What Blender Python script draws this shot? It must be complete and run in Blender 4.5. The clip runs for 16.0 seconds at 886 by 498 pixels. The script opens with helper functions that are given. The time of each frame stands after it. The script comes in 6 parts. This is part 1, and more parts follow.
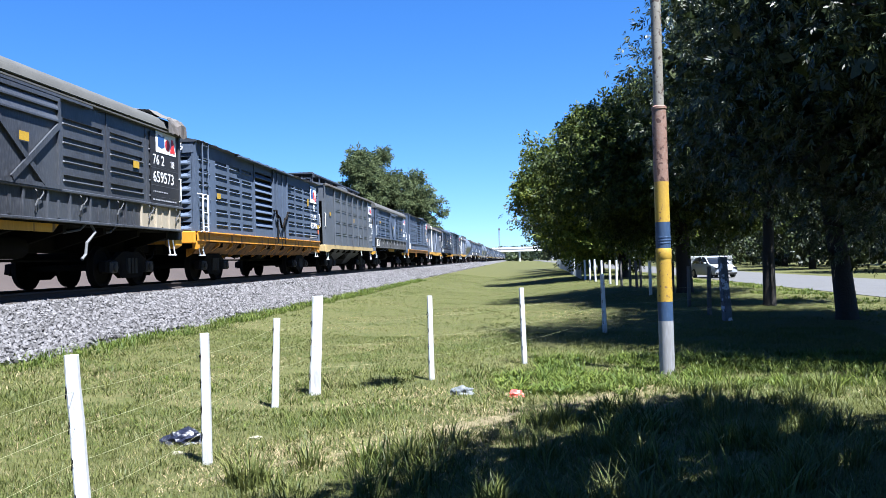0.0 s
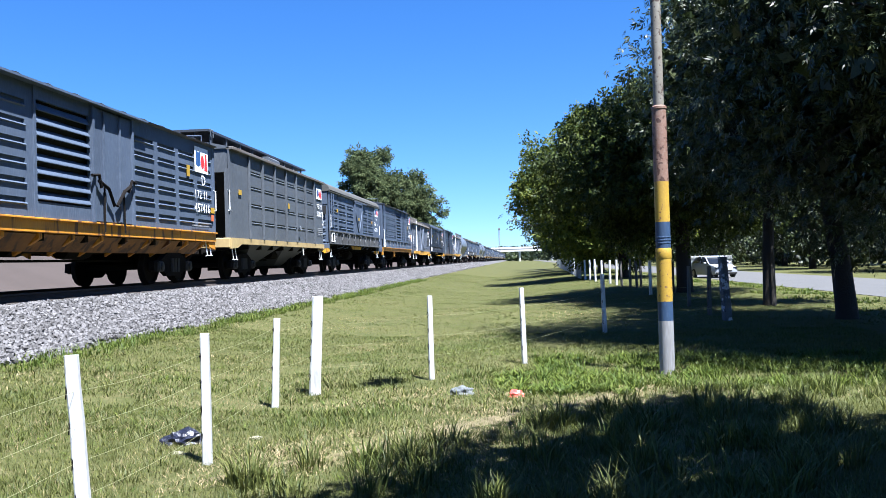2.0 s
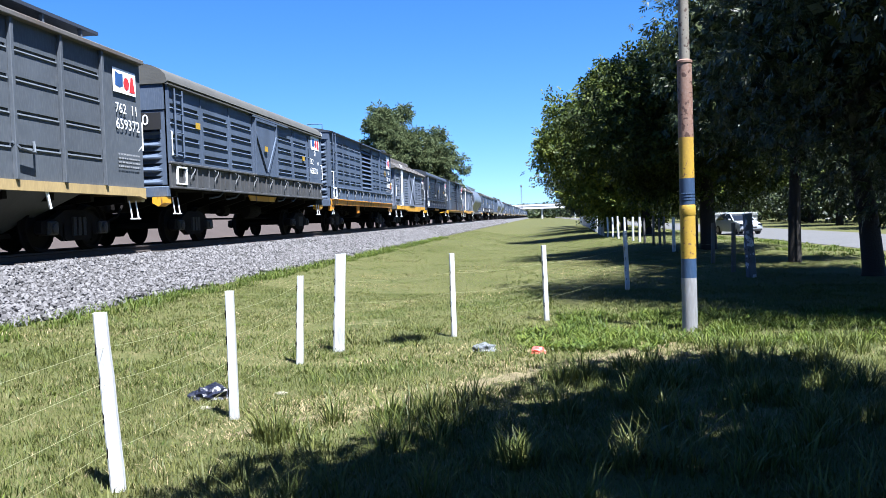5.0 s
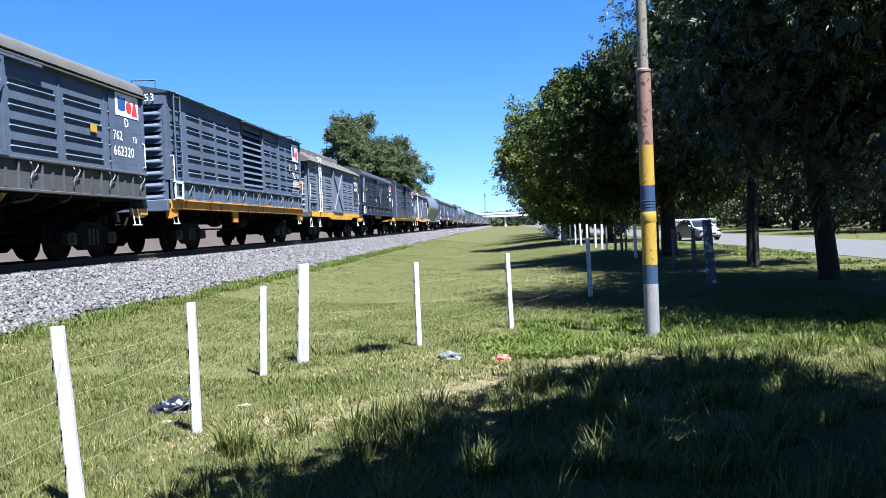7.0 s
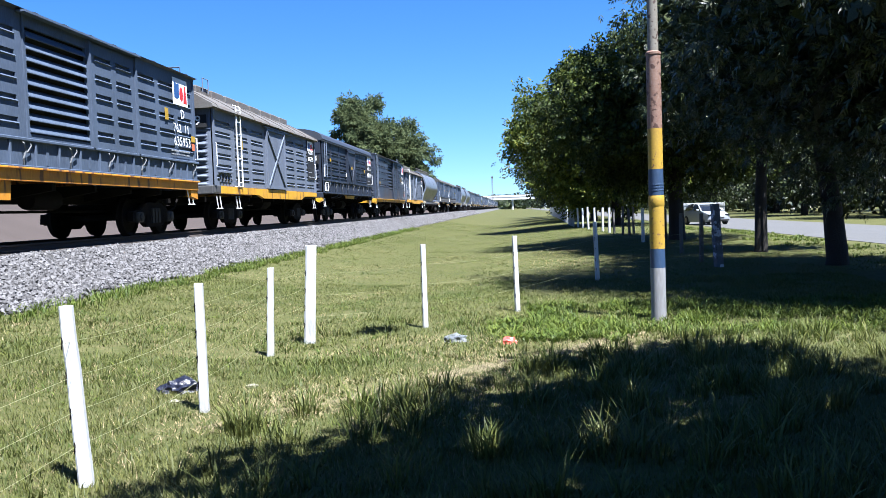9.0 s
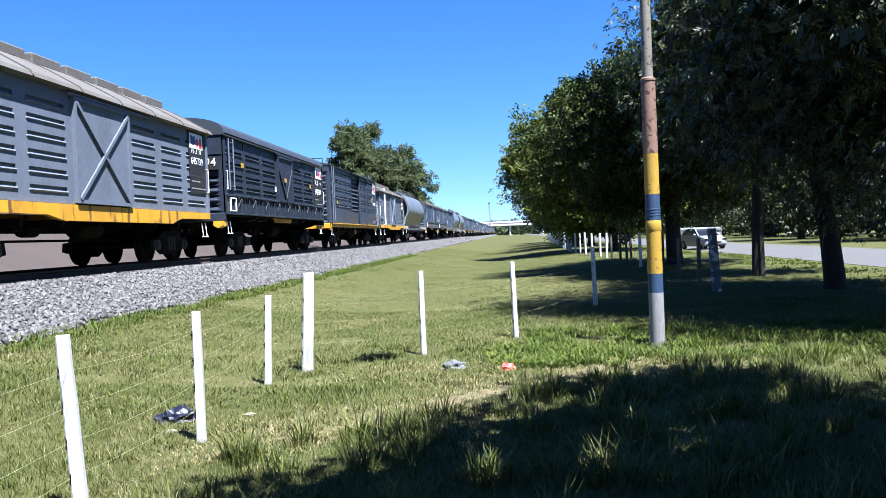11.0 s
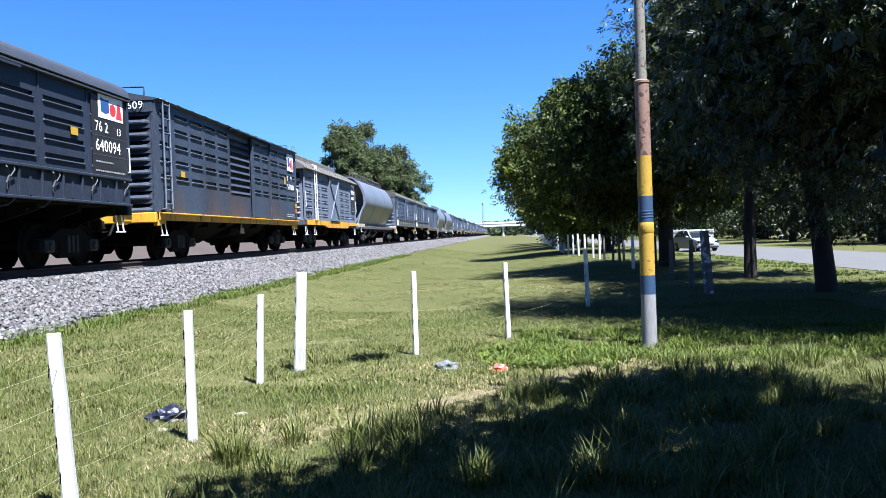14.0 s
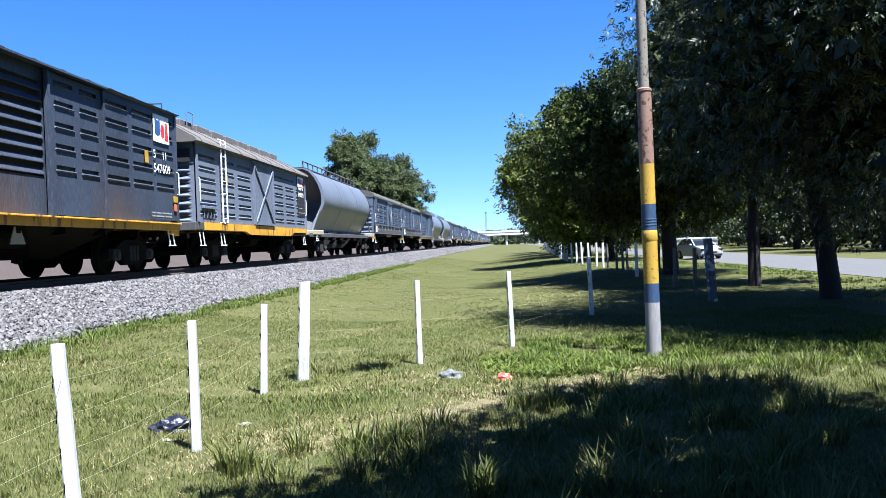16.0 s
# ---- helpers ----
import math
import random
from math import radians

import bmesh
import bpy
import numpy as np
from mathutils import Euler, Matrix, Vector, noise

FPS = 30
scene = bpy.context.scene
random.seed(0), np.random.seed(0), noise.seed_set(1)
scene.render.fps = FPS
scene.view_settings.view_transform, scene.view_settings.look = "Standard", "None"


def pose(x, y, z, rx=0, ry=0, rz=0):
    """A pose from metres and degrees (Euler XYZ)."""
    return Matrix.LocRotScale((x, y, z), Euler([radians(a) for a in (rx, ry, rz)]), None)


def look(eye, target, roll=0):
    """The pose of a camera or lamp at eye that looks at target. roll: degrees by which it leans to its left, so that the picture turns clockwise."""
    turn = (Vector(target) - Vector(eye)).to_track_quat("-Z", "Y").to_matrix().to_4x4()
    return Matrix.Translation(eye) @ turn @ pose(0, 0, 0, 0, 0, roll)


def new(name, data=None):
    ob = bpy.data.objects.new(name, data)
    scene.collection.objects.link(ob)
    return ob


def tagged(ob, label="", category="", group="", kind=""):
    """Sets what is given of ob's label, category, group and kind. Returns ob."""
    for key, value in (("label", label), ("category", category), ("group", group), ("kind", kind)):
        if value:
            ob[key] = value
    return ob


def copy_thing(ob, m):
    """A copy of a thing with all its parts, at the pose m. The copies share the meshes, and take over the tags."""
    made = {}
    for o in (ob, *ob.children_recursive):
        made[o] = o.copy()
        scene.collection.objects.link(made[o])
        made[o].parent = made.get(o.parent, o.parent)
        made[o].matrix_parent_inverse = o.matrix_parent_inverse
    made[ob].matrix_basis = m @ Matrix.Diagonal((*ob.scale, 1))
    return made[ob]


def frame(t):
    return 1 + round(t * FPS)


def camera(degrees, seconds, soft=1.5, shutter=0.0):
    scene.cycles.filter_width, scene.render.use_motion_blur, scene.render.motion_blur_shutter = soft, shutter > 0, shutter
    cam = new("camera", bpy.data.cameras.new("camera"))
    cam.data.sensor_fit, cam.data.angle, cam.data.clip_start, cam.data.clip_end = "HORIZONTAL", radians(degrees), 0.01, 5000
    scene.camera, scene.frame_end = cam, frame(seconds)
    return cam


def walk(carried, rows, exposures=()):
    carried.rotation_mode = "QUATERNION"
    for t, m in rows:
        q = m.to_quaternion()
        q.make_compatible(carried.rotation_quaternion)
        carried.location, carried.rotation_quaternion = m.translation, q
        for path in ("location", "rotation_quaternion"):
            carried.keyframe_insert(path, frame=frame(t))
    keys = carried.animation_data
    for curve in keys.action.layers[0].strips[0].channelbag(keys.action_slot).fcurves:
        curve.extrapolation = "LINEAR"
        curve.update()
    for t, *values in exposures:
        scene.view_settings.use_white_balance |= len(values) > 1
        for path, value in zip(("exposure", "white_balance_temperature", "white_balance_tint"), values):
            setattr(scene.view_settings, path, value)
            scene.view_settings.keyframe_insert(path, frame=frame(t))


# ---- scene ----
cam = camera(57.0, 16.0, soft=0.7)
EYE = Vector((0.0, 0.0, 1.65))
# seconds, turn to the left of the track, tilt up, lean to the left (degrees)
HELD = [
    (0, 5.19, 0.84, -1.65),
    (0.5, 5.22, 0.73, -1.53),
    (1, 5.39, 0.90, -1.43),
    (1.5, 5.11, 0.74, -1.53),
    (2, 5.19, 0.84, -1.69),
    (2.5, 5.44, 0.42, -2.15),
    (3, 5.69, -0.80, -2.66),
    (3.5, 6.87, -0.92, -1.00),
    (4, 6.81, -1.57, -0.97),
    (4.2, 6.91, -2.11, -1.59),
    (6.3, 6.66, -1.95, -2.11),
    (6.5, 5.47, -1.55, -2.16),
    (7, 4.28, -1.57, -2.40),
    (7.5, 4.59, -2.00, -2.43),
    (8, 5.07, -2.63, -2.36),
    (8.5, 4.84, -2.80, -2.23),
    (9, 4.82, -2.78, -2.02),
    (9.5, 4.38, -2.43, -2.07),
    (10, 4.46, -1.46, -2.10),
    (10.2, 4.71, -1.30, -2.58),
    (12.3, 4.56, -0.61, -1.88),
    (12.5, 4.75, -0.74, -1.70),
    (13, 4.17, -0.66, -1.81),
    (13.5, 3.77, -0.46, -1.82),
    (14, 4.10, -0.93, -2.03),
    (14.5, 4.31, -0.39, -2.21),
    (15, 4.73, -0.61, -2.59),
    (15.5, 4.61, -0.53, -2.93),
    (16, 4.31, -0.29, -2.29),
]


def aim(yaw, pitch, roll):
    y, p = radians(yaw), radians(pitch)
    ahead = Vector((-math.sin(y) * math.cos(p), math.cos(y) * math.cos(p), math.sin(p)))
    return look(EYE, EYE + ahead, roll)


walk(cam, [(t, aim(a, b, c)) for t, a, b, c in HELD])

# ---- world and light ----
world = bpy.data.worlds.new("world")
scene.world = world
world.use_nodes = True
SUN_TO = Vector((0.275, -0.305, 0.911)).normalized()
sky = world.node_tree.nodes.new("ShaderNodeTexSky")
sky.sky_type, sky.sun_disc = "NISHITA", False
sky.sun_elevation = math.asin(SUN_TO.z)
sky.sun_rotation = math.atan2(SUN_TO.x, SUN_TO.y)
sky.altitude, sky.air_density, sky.dust_density, sky.ozone_density = 200, 1.0, 0.12, 7.0
gaze, lift = world.node_tree.nodes.new("ShaderNodeTexCoord"), world.node_tree.nodes.new("ShaderNodeMapping")
lift.inputs["Location"].default_value = (0, 0, 0.05)
world.node_tree.links.new(gaze.outputs["Generated"], lift.inputs[0])
world.node_tree.links.new(lift.outputs[0], sky.inputs[0])
vivid = world.node_tree.nodes.new("ShaderNodeHueSaturation")
vivid.inputs["Saturation"].default_value, vivid.inputs["Hue"].default_value = 1.2, 0.507
world.node_tree.links.new(sky.outputs[0], vivid.inputs["Color"])
world.node_tree.links.new(vivid.outputs[0], world.node_tree.nodes["Background"].inputs[0])
world.node_tree.nodes["Background"].inputs[1].default_value = 0.044
sun = new("sun", bpy.data.lights.new("sun", "SUN"))
sun.data.energy, sun.data.angle, sun.data.color = 5.0, radians(0.5), (1.0, 0.96, 0.90)
sun.matrix_world = look((0, 0, 60), Vector((0, 0, 60)) - SUN_TO)
scene.view_settings.exposure = 2.29
scene.view_settings.use_white_balance = True
scene.view_settings.white_balance_temperature, scene.view_settings.white_balance_tint = 5750, 10


# ---- materials ----
def material(name, color, rough=0.7, metal=0.0, second=None, scale=3.0, amount=0.6, third=None, fine=40.0,
             bump=0.0, bump_scale=60.0, island=0.0, streak=False, spec=0.5, leaf=0.0, objrand=0.0, stain=None, spots=None):
    """A painted or natural surface: base colour broken by a broad and a fine noise, with relief."""
    m = bpy.data.materials.new(name)
    m.use_nodes = True
    nt = m.node_tree
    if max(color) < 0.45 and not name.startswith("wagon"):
        # base colours scaled down evenly so that sky-lit shade comes out deeper
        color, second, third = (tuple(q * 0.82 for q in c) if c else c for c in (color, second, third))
    N, L = nt.nodes, nt.links
    b = N["Principled BSDF"]
    b.inputs["Roughness"].default_value, b.inputs["Metallic"].default_value = rough, metal
    b.inputs["Specular IOR Level"].default_value = spec
    tc = N.new("ShaderNodeTexCoord")
    mp = N.new("ShaderNodeMapping")
    if streak:
        mp.inputs["Scale"].default_value = (1.0, 1.0, 0.16)
    L.new(tc.outputs["Object"], mp.inputs[0])

    def noise_ramp(sc, lo, hi, detail=6.0):
        n = N.new("ShaderNodeTexNoise")
        n.inputs["Scale"].default_value, n.inputs["Detail"].default_value = sc, detail
        L.new(mp.outputs[0], n.inputs["Vector"])
        r = N.new("ShaderNodeMapRange")
        r.inputs[1].default_value, r.inputs[2].default_value = lo, hi
        L.new(n.outputs[0], r.inputs[0])
        return r.outputs[0]

    def mix(fac, a, bcol, k=1.0):
        x = N.new("ShaderNodeMix")
        x.data_type = "RGBA"
        mul = N.new("ShaderNodeMath")
        mul.operation = "MULTIPLY"
        mul.inputs[1].default_value = k
        L.new(fac, mul.inputs[0])
        L.new(mul.outputs[0], x.inputs[0])
        if isinstance(a, tuple):
            x.inputs[6].default_value = (*a, 1)
        else:
            L.new(a, x.inputs[6])
        x.inputs[7].default_value = (*bcol, 1)
        return x.outputs[2]

    out = color
    second = second or tuple(c * 0.6 for c in color)
    out = mix(noise_ramp(scale, 0.38, 0.68), out, second, amount)
    third = third or tuple(min(1, c * 1.35) for c in color)
    out = mix(noise_ramp(fine, 0.45, 0.7, 3.0), out, third, 0.5)
    if spots:
        # small sharp chips down to rust
        out = mix(noise_ramp(spots[1], spots[2], spots[2] + 0.05, 3.0), out, spots[0], 0.95)
    if stain:
        # a rusty wash that climbs unevenly from the foot of the sides
        rise = N.new("ShaderNodeSeparateXYZ")
        L.new(tc.outputs["Object"], rise.inputs[0])
        low = N.new("ShaderNodeMapRange")
        low.inputs[1].default_value, low.inputs[2].default_value = stain[1], stain[2]
        L.new(rise.outputs[2], low.inputs[0])
        both = N.new("ShaderNodeMath")
        both.operation = "MULTIPLY"
        L.new(low.outputs[0], both.inputs[0])
        L.new(noise_ramp(0.9, 0.48, 0.66), both.inputs[1])
        out = mix(both.outputs[0], out, stain[0], 0.6)
    if island or objrand:
        if island:
            g = N.new("ShaderNodeNewGeometry")
            src = g.outputs["Random Per Island"]
        else:
            g = N.new("ShaderNodeObjectInfo")
            src = g.outputs["Random"]
        hs = N.new("ShaderNodeHueSaturation")
        r1 = N.new("ShaderNodeMapRange")
        k = island or objrand
        r1.inputs[3].default_value, r1.inputs[4].default_value = 1 - k, 1 + k
        L.new(src, r1.inputs[0])
        L.new(r1.outputs[0], hs.inputs["Value"])
        r2 = N.new("ShaderNodeMapRange")
        r2.inputs[3].default_value, r2.inputs[4].default_value = 0.5 + 0.05 * k, 0.5 - 0.05 * k
        L.new(src, r2.inputs[0])
        L.new(r2.outputs[0], hs.inputs["Hue"])
        L.new(out, hs.inputs["Color"])
        out = hs.outputs[0]
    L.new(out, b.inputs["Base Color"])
    if bump:
        n = N.new("ShaderNodeTexNoise")
        n.inputs["Scale"].default_value, n.inputs["Detail"].default_value = bump_scale, 5
        L.new(tc.outputs["Object"], n.inputs["Vector"])
        bp = N.new("ShaderNodeBump")
        bp.inputs["Strength"].default_value, bp.inputs["Distance"].default_value = bump, 0.03
        L.new(n.outputs[0], bp.inputs["Height"])
        L.new(bp.outputs[0], b.inputs["Normal"])
    if leaf:
        tr = N.new("ShaderNodeBsdfTranslucent")
        L.new(out, tr.inputs[0])
        mx = N.new("ShaderNodeMixShader")
        mx.inputs[0].default_value = leaf
        L.new(b.outputs[0], mx.inputs[1])
        L.new(tr.outputs[0], mx.inputs[2])
        L.new(mx.outputs[0], N["Material Output"].inputs[0])
    return m


GREY = material("wagon_grey_paint", (0.068, 0.090, 0.133), 0.6, second=(0.041, 0.053, 0.077), third=(0.102, 0.125, 0.169), scale=1.2, streak=True, spec=0.18, bump=0.28, bump_scale=2.6)
DARK = material("wagon_dark_paint", (0.020, 0.027, 0.045), 0.5, second=(0.015, 0.018, 0.026), third=(0.040, 0.047, 0.062), scale=1.2, streak=True, spec=0.18, bump=0.28, bump_scale=2.6)
SOOT = material("wagon_sooty_paint", (0.036, 0.048, 0.074), 0.45, second=(0.022, 0.025, 0.036), third=(0.084, 0.094, 0.115), scale=0.8, amount=0.9, streak=True, spec=0.18, bump=0.28, bump_scale=2.4, stain=((0.085, 0.058, 0.046), 2.3, 1.3))
PALE = material("wagon_pale_paint", (0.118, 0.137, 0.181), 0.6, second=(0.074, 0.086, 0.112), third=(0.159, 0.179, 0.221), scale=1.2, streak=True, spec=0.18, bump=0.25, bump_scale=2.6)
SLATE = material("wagon_slate_paint", (0.046, 0.051, 0.061), 0.42, second=(0.022, 0.023, 0.028), third=(0.086, 0.090, 0.101), scale=0.9, amount=0.8, streak=True, spec=0.4, bump=0.35, bump_scale=2.4)
HOPPER = material("wagon_hopper_grey", (0.073, 0.084, 0.100), 0.6, second=(0.055, 0.062, 0.073), third=(0.110, 0.119, 0.132), scale=1.0, streak=True, spec=0.18, bump=0.4, bump_scale=2.2)
BARREL = material("wagon_barrel_grey", (0.110, 0.119, 0.132), 0.38, second=(0.066, 0.070, 0.077), third=(0.165, 0.171, 0.182), scale=0.9, streak=True, spec=0.45, bump=0.3, bump_scale=2.0)
DUSTY = material("dusty_roof", (0.07, 0.07, 0.064), 0.85, second=(0.04, 0.04, 0.04), third=(0.105, 0.10, 0.09), scale=1.5, bump=0.2, bump_scale=15)
DARKROOF = material("dark_roof", (0.034, 0.040, 0.052), 0.5, second=(0.026, 0.029, 0.036), third=(0.062, 0.066, 0.074), scale=1.5, bump=0.2, bump_scale=15)
RUSTROOF = material("rusty_roof", (0.10, 0.096, 0.09), 0.8, second=(0.08, 0.052, 0.038), third=(0.14, 0.132, 0.122), scale=1.2, bump=0.2, bump_scale=15)
SKIRT = material("skirt_paint", (0.056, 0.06, 0.068), 0.7, second=(0.036, 0.033, 0.031), third=(0.09, 0.09, 0.092), scale=1.6, streak=True, bump=0.2, bump_scale=12)
HOOK = material("pale_hook_paint", (0.13, 0.135, 0.145), 0.6, second=(0.07, 0.07, 0.07), scale=6)
BEIGE = material("beige_primer", (0.36, 0.31, 0.23), 0.7, second=(0.22, 0.18, 0.13), scale=2.0, streak=True)
YELLOW = material("yellow_sill_paint", (0.56, 0.285, 0.016), 0.5, second=(0.27, 0.135, 0.02), third=(0.64, 0.35, 0.04), scale=2.0, streak=True, spots=((0.12, 0.06, 0.025), 4.0, 0.60), bump=0.1, bump_scale=10)
ORANGE = material("orange_sill_paint", (0.54, 0.225, 0.015), 0.5, second=(0.22, 0.085, 0.02), third=(0.62, 0.30, 0.03), scale=2.0, streak=True, spots=((0.10, 0.04, 0.02), 4.0, 0.58))
RUSTY = material("rusty_orange_paint", (0.24, 0.10, 0.025), 0.75, second=(0.08, 0.035, 0.018), third=(0.36, 0.17, 0.03), scale=2.5, amount=0.9, streak=True, spots=((0.05, 0.022, 0.014), 5.0, 0.56))
TAN = material("tan_sill_paint", (0.42, 0.31, 0.14), 0.6, second=(0.25, 0.18, 0.09), scale=2.0, streak=True)
BLACK = material("underframe_grime", (0.009, 0.008, 0.008), 0.95, second=(0.014, 0.011, 0.009), third=(0.013, 0.012, 0.012), spec=0.1, bump=0.3, bump_scale=30)
GREASY = material("greasy_iron", (0.018, 0.016, 0.015), 0.7, second=(0.01, 0.009, 0.009), third=(0.045, 0.04, 0.037), scale=5.0, bump=0.2, bump_scale=30)
STEEL = material("worn_steel", (0.22, 0.19, 0.17), 0.35, 0.8, second=(0.12, 0.08, 0.06))
RAILRUST = material("rusty_rail", (0.035, 0.026, 0.022), 0.7, second=(0.02, 0.014, 0.012), third=(0.06, 0.045, 0.04), scale=4.0)
WHITE = material("white_paint", (0.72, 0.73, 0.74), 0.6, second=(0.5, 0.5, 0.5), amount=0.4, scale=6)
CHALK = material("faded_white_stencil", (0.30, 0.31, 0.33), 0.8, second=(0.14, 0.145, 0.16), scale=5.0, fine=25.0)
LOGO_BLUE = material("logo_blue", (0.03, 0.09, 0.26), 0.5)
LOGO_RED = material("logo_red", (0.5, 0.03, 0.03), 0.5)
TAG = material("yellow_tag", (0.44, 0.27, 0.02), 0.6)
TAGRED = material("orange_tag", (0.55, 0.13, 0.05), 0.5)
BOARD = material("black_board", (0.012, 0.012, 0.014), 0.6)
# near-black stands for shade in doorways, behind louvres and under hopper ends
GAPDARK = material("wagon_gap_shade", (0.012, 0.012, 0.012), 0.9)
GRASS = material("mown_grass", (0.073, 0.075, 0.026), 0.9, second=(0.042, 0.052, 0.015), third=(0.135, 0.118, 0.058), scale=0.45, fine=6.0, bump=0.9, bump_scale=14, spec=0.1)
BLADE = material("grass_blade", (0.08, 0.105, 0.022), 0.5, second=(0.145, 0.136, 0.05), third=(0.108, 0.124, 0.032), scale=0.5, fine=2.0, island=0.42, spec=0.2, leaf=0.3)
LUSH = material("lush_weed_leaf", (0.098, 0.135, 0.024), 0.45, second=(0.06, 0.095, 0.02), third=(0.14, 0.17, 0.045), scale=0.8, fine=3.0, island=0.4, spec=0.14, leaf=0.35)
STRAW = material("dry_straw", (0.27, 0.225, 0.13), 0.8, second=(0.17, 0.135, 0.072), island=0.35, spec=0.1)
WORN = material("worn_path_soil", (0.155, 0.128, 0.075), 0.95, second=(0.10, 0.092, 0.045), third=(0.22, 0.185, 0.115), scale=2.0, fine=14.0, bump=0.8, bump_scale=25, spec=0.1)
DIRT = material("pale_dirt", (0.062, 0.05, 0.045), 0.95, second=(0.048, 0.039, 0.035), scale=0.4, bump=0.4, bump_scale=10, spec=0.1)
BALLAST = material("ballast_bed", (0.10, 0.096, 0.096), 0.95, second=(0.05, 0.047, 0.047), third=(0.17, 0.165, 0.17), scale=9.0, fine=22.0, bump=1.0, bump_scale=20, spec=0.2)
STONE = material("ballast_stone", (0.128, 0.123, 0.126), 0.9, second=(0.085, 0.08, 0.08), scale=8.0, island=0.5, spec=0.15)
DARK_BALLAST = material("dark_ballast", (0.035, 0.031, 0.029), 0.9, second=(0.02, 0.018, 0.017), third=(0.07, 0.065, 0.062), scale=9.0, fine=24.0, bump=1.0, bump_scale=22, spec=0.2)
SLEEPER = material("sleeper_wood", (0.05, 0.04, 0.035), 0.9, second=(0.03, 0.025, 0.02), bump=0.4, bump_scale=30)
ROAD = material("old_asphalt", (0.082, 0.081, 0.080), 0.9, second=(0.062, 0.061, 0.06), third=(0.10, 0.099, 0.097), scale=0.8, fine=30, bump=0.2, bump_scale=40)
BARK = material("dark_bark", (0.02, 0.016, 0.013), 0.95, second=(0.014, 0.011, 0.009), scale=6, bump=0.8, bump_scale=25)
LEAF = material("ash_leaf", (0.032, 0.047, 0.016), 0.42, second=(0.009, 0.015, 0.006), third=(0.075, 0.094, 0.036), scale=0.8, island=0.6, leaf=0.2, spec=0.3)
# the next two are the ash leaf again, with sunlight put into the colour
LEAF_SUNLIT = material("sunlit_ash_leaf", (0.098, 0.122, 0.017), 0.5, second=(0.026, 0.042, 0.007), third=(0.155, 0.178, 0.028), scale=0.35, amount=0.9, island=0.55, leaf=0.16, spec=0.08)
LEAF_HALF_LIT = material("half_lit_ash_leaf", (0.05, 0.07, 0.015), 0.5, second=(0.012, 0.02, 0.005), third=(0.09, 0.112, 0.025), scale=0.45, amount=0.9, island=0.55, leaf=0.14, spec=0.1)
FARLEAF = material("far_tree_leaf", (0.082, 0.108, 0.046), 0.7, second=(0.04, 0.058, 0.026), third=(0.17, 0.185, 0.085), scale=0.4, island=0.4, leaf=0.4, spec=0.1)
WHITEWASH = material("whitewashed_wood", (0.46, 0.47, 0.485), 0.85, second=(0.24, 0.23, 0.21), third=(0.50, 0.50, 0.51), scale=7, amount=0.75, streak=True, bump=0.12, bump_scale=18)
OLDWOOD = material("weathered_wood", (0.10, 0.094, 0.088), 0.9, second=(0.05, 0.046, 0.043), scale=5, streak=True, bump=0.4, bump_scale=30)
WIRE = material("galvanised_wire", (0.24, 0.245, 0.13), 0.6, 0.1)
CONCRETE = material("pale_concrete", (0.50, 0.49, 0.47), 0.9, second=(0.38, 0.37, 0.35), scale=0.6, bump=0.2, bump_scale=10)
POLE_RUST = material("rusty_pole_paint", (0.20, 0.115, 0.085), 0.7, second=(0.15, 0.075, 0.05), third=(0.28, 0.21, 0.18), scale=5.0, spots=((0.045, 0.018, 0.012), 14.0, 0.565), bump=0.06)
POLE_TOP = material("faded_pole_paint", (0.19, 0.178, 0.15), 0.7, second=(0.13, 0.105, 0.085), scale=6, spots=((0.04, 0.02, 0.015), 15.0, 0.57), bump=0.06)
POLE_YELLOW = material("yellow_pole_paint", (0.38, 0.24, 0.022), 0.6, second=(0.30, 0.18, 0.03), scale=6, bump=0.04, spots=((0.12, 0.06, 0.03), 18.0, 0.63))
POLE_BLUE = material("blue_pole_paint", (0.02, 0.052, 0.12), 0.6, second=(0.014, 0.03, 0.07), third=(0.045, 0.08, 0.15), scale=6, streak=True, bump=0.04)
POLE_GREY = material("grey_pole_paint", (0.24, 0.24, 0.25), 0.7, second=(0.15, 0.145, 0.14), scale=8, streak=True, bump=0.04)
CARWHITE = material("white_car_paint", (0.27, 0.285, 0.31), 0.3, second=(0.28, 0.3, 0.32), amount=0.3)
CARGLASS = material("car_glass", (0.012, 0.014, 0.017), 0.15, second=(0.01, 0.011, 0.013), spec=0.3)
RUBBER = material("tyre_rubber", (0.02, 0.02, 0.02), 0.85)
BAGBLACK = material("black_plastic_bag", (0.008, 0.009, 0.016), 0.3, second=(0.012, 0.014, 0.03), third=(0.02, 0.024, 0.05), bump=0.6, bump_scale=25)
BAGPALE = material("translucent_plastic", (0.11, 0.12, 0.125), 0.4, second=(0.06, 0.065, 0.065), bump=0.5, bump_scale=30)
REDPACK = material("red_wrapper", (0.75, 0.06, 0.05), 0.4, second=(0.8, 0.25, 0.2), scale=20)
PAPER = material("scrap_paper", (0.24, 0.225, 0.16), 0.8)


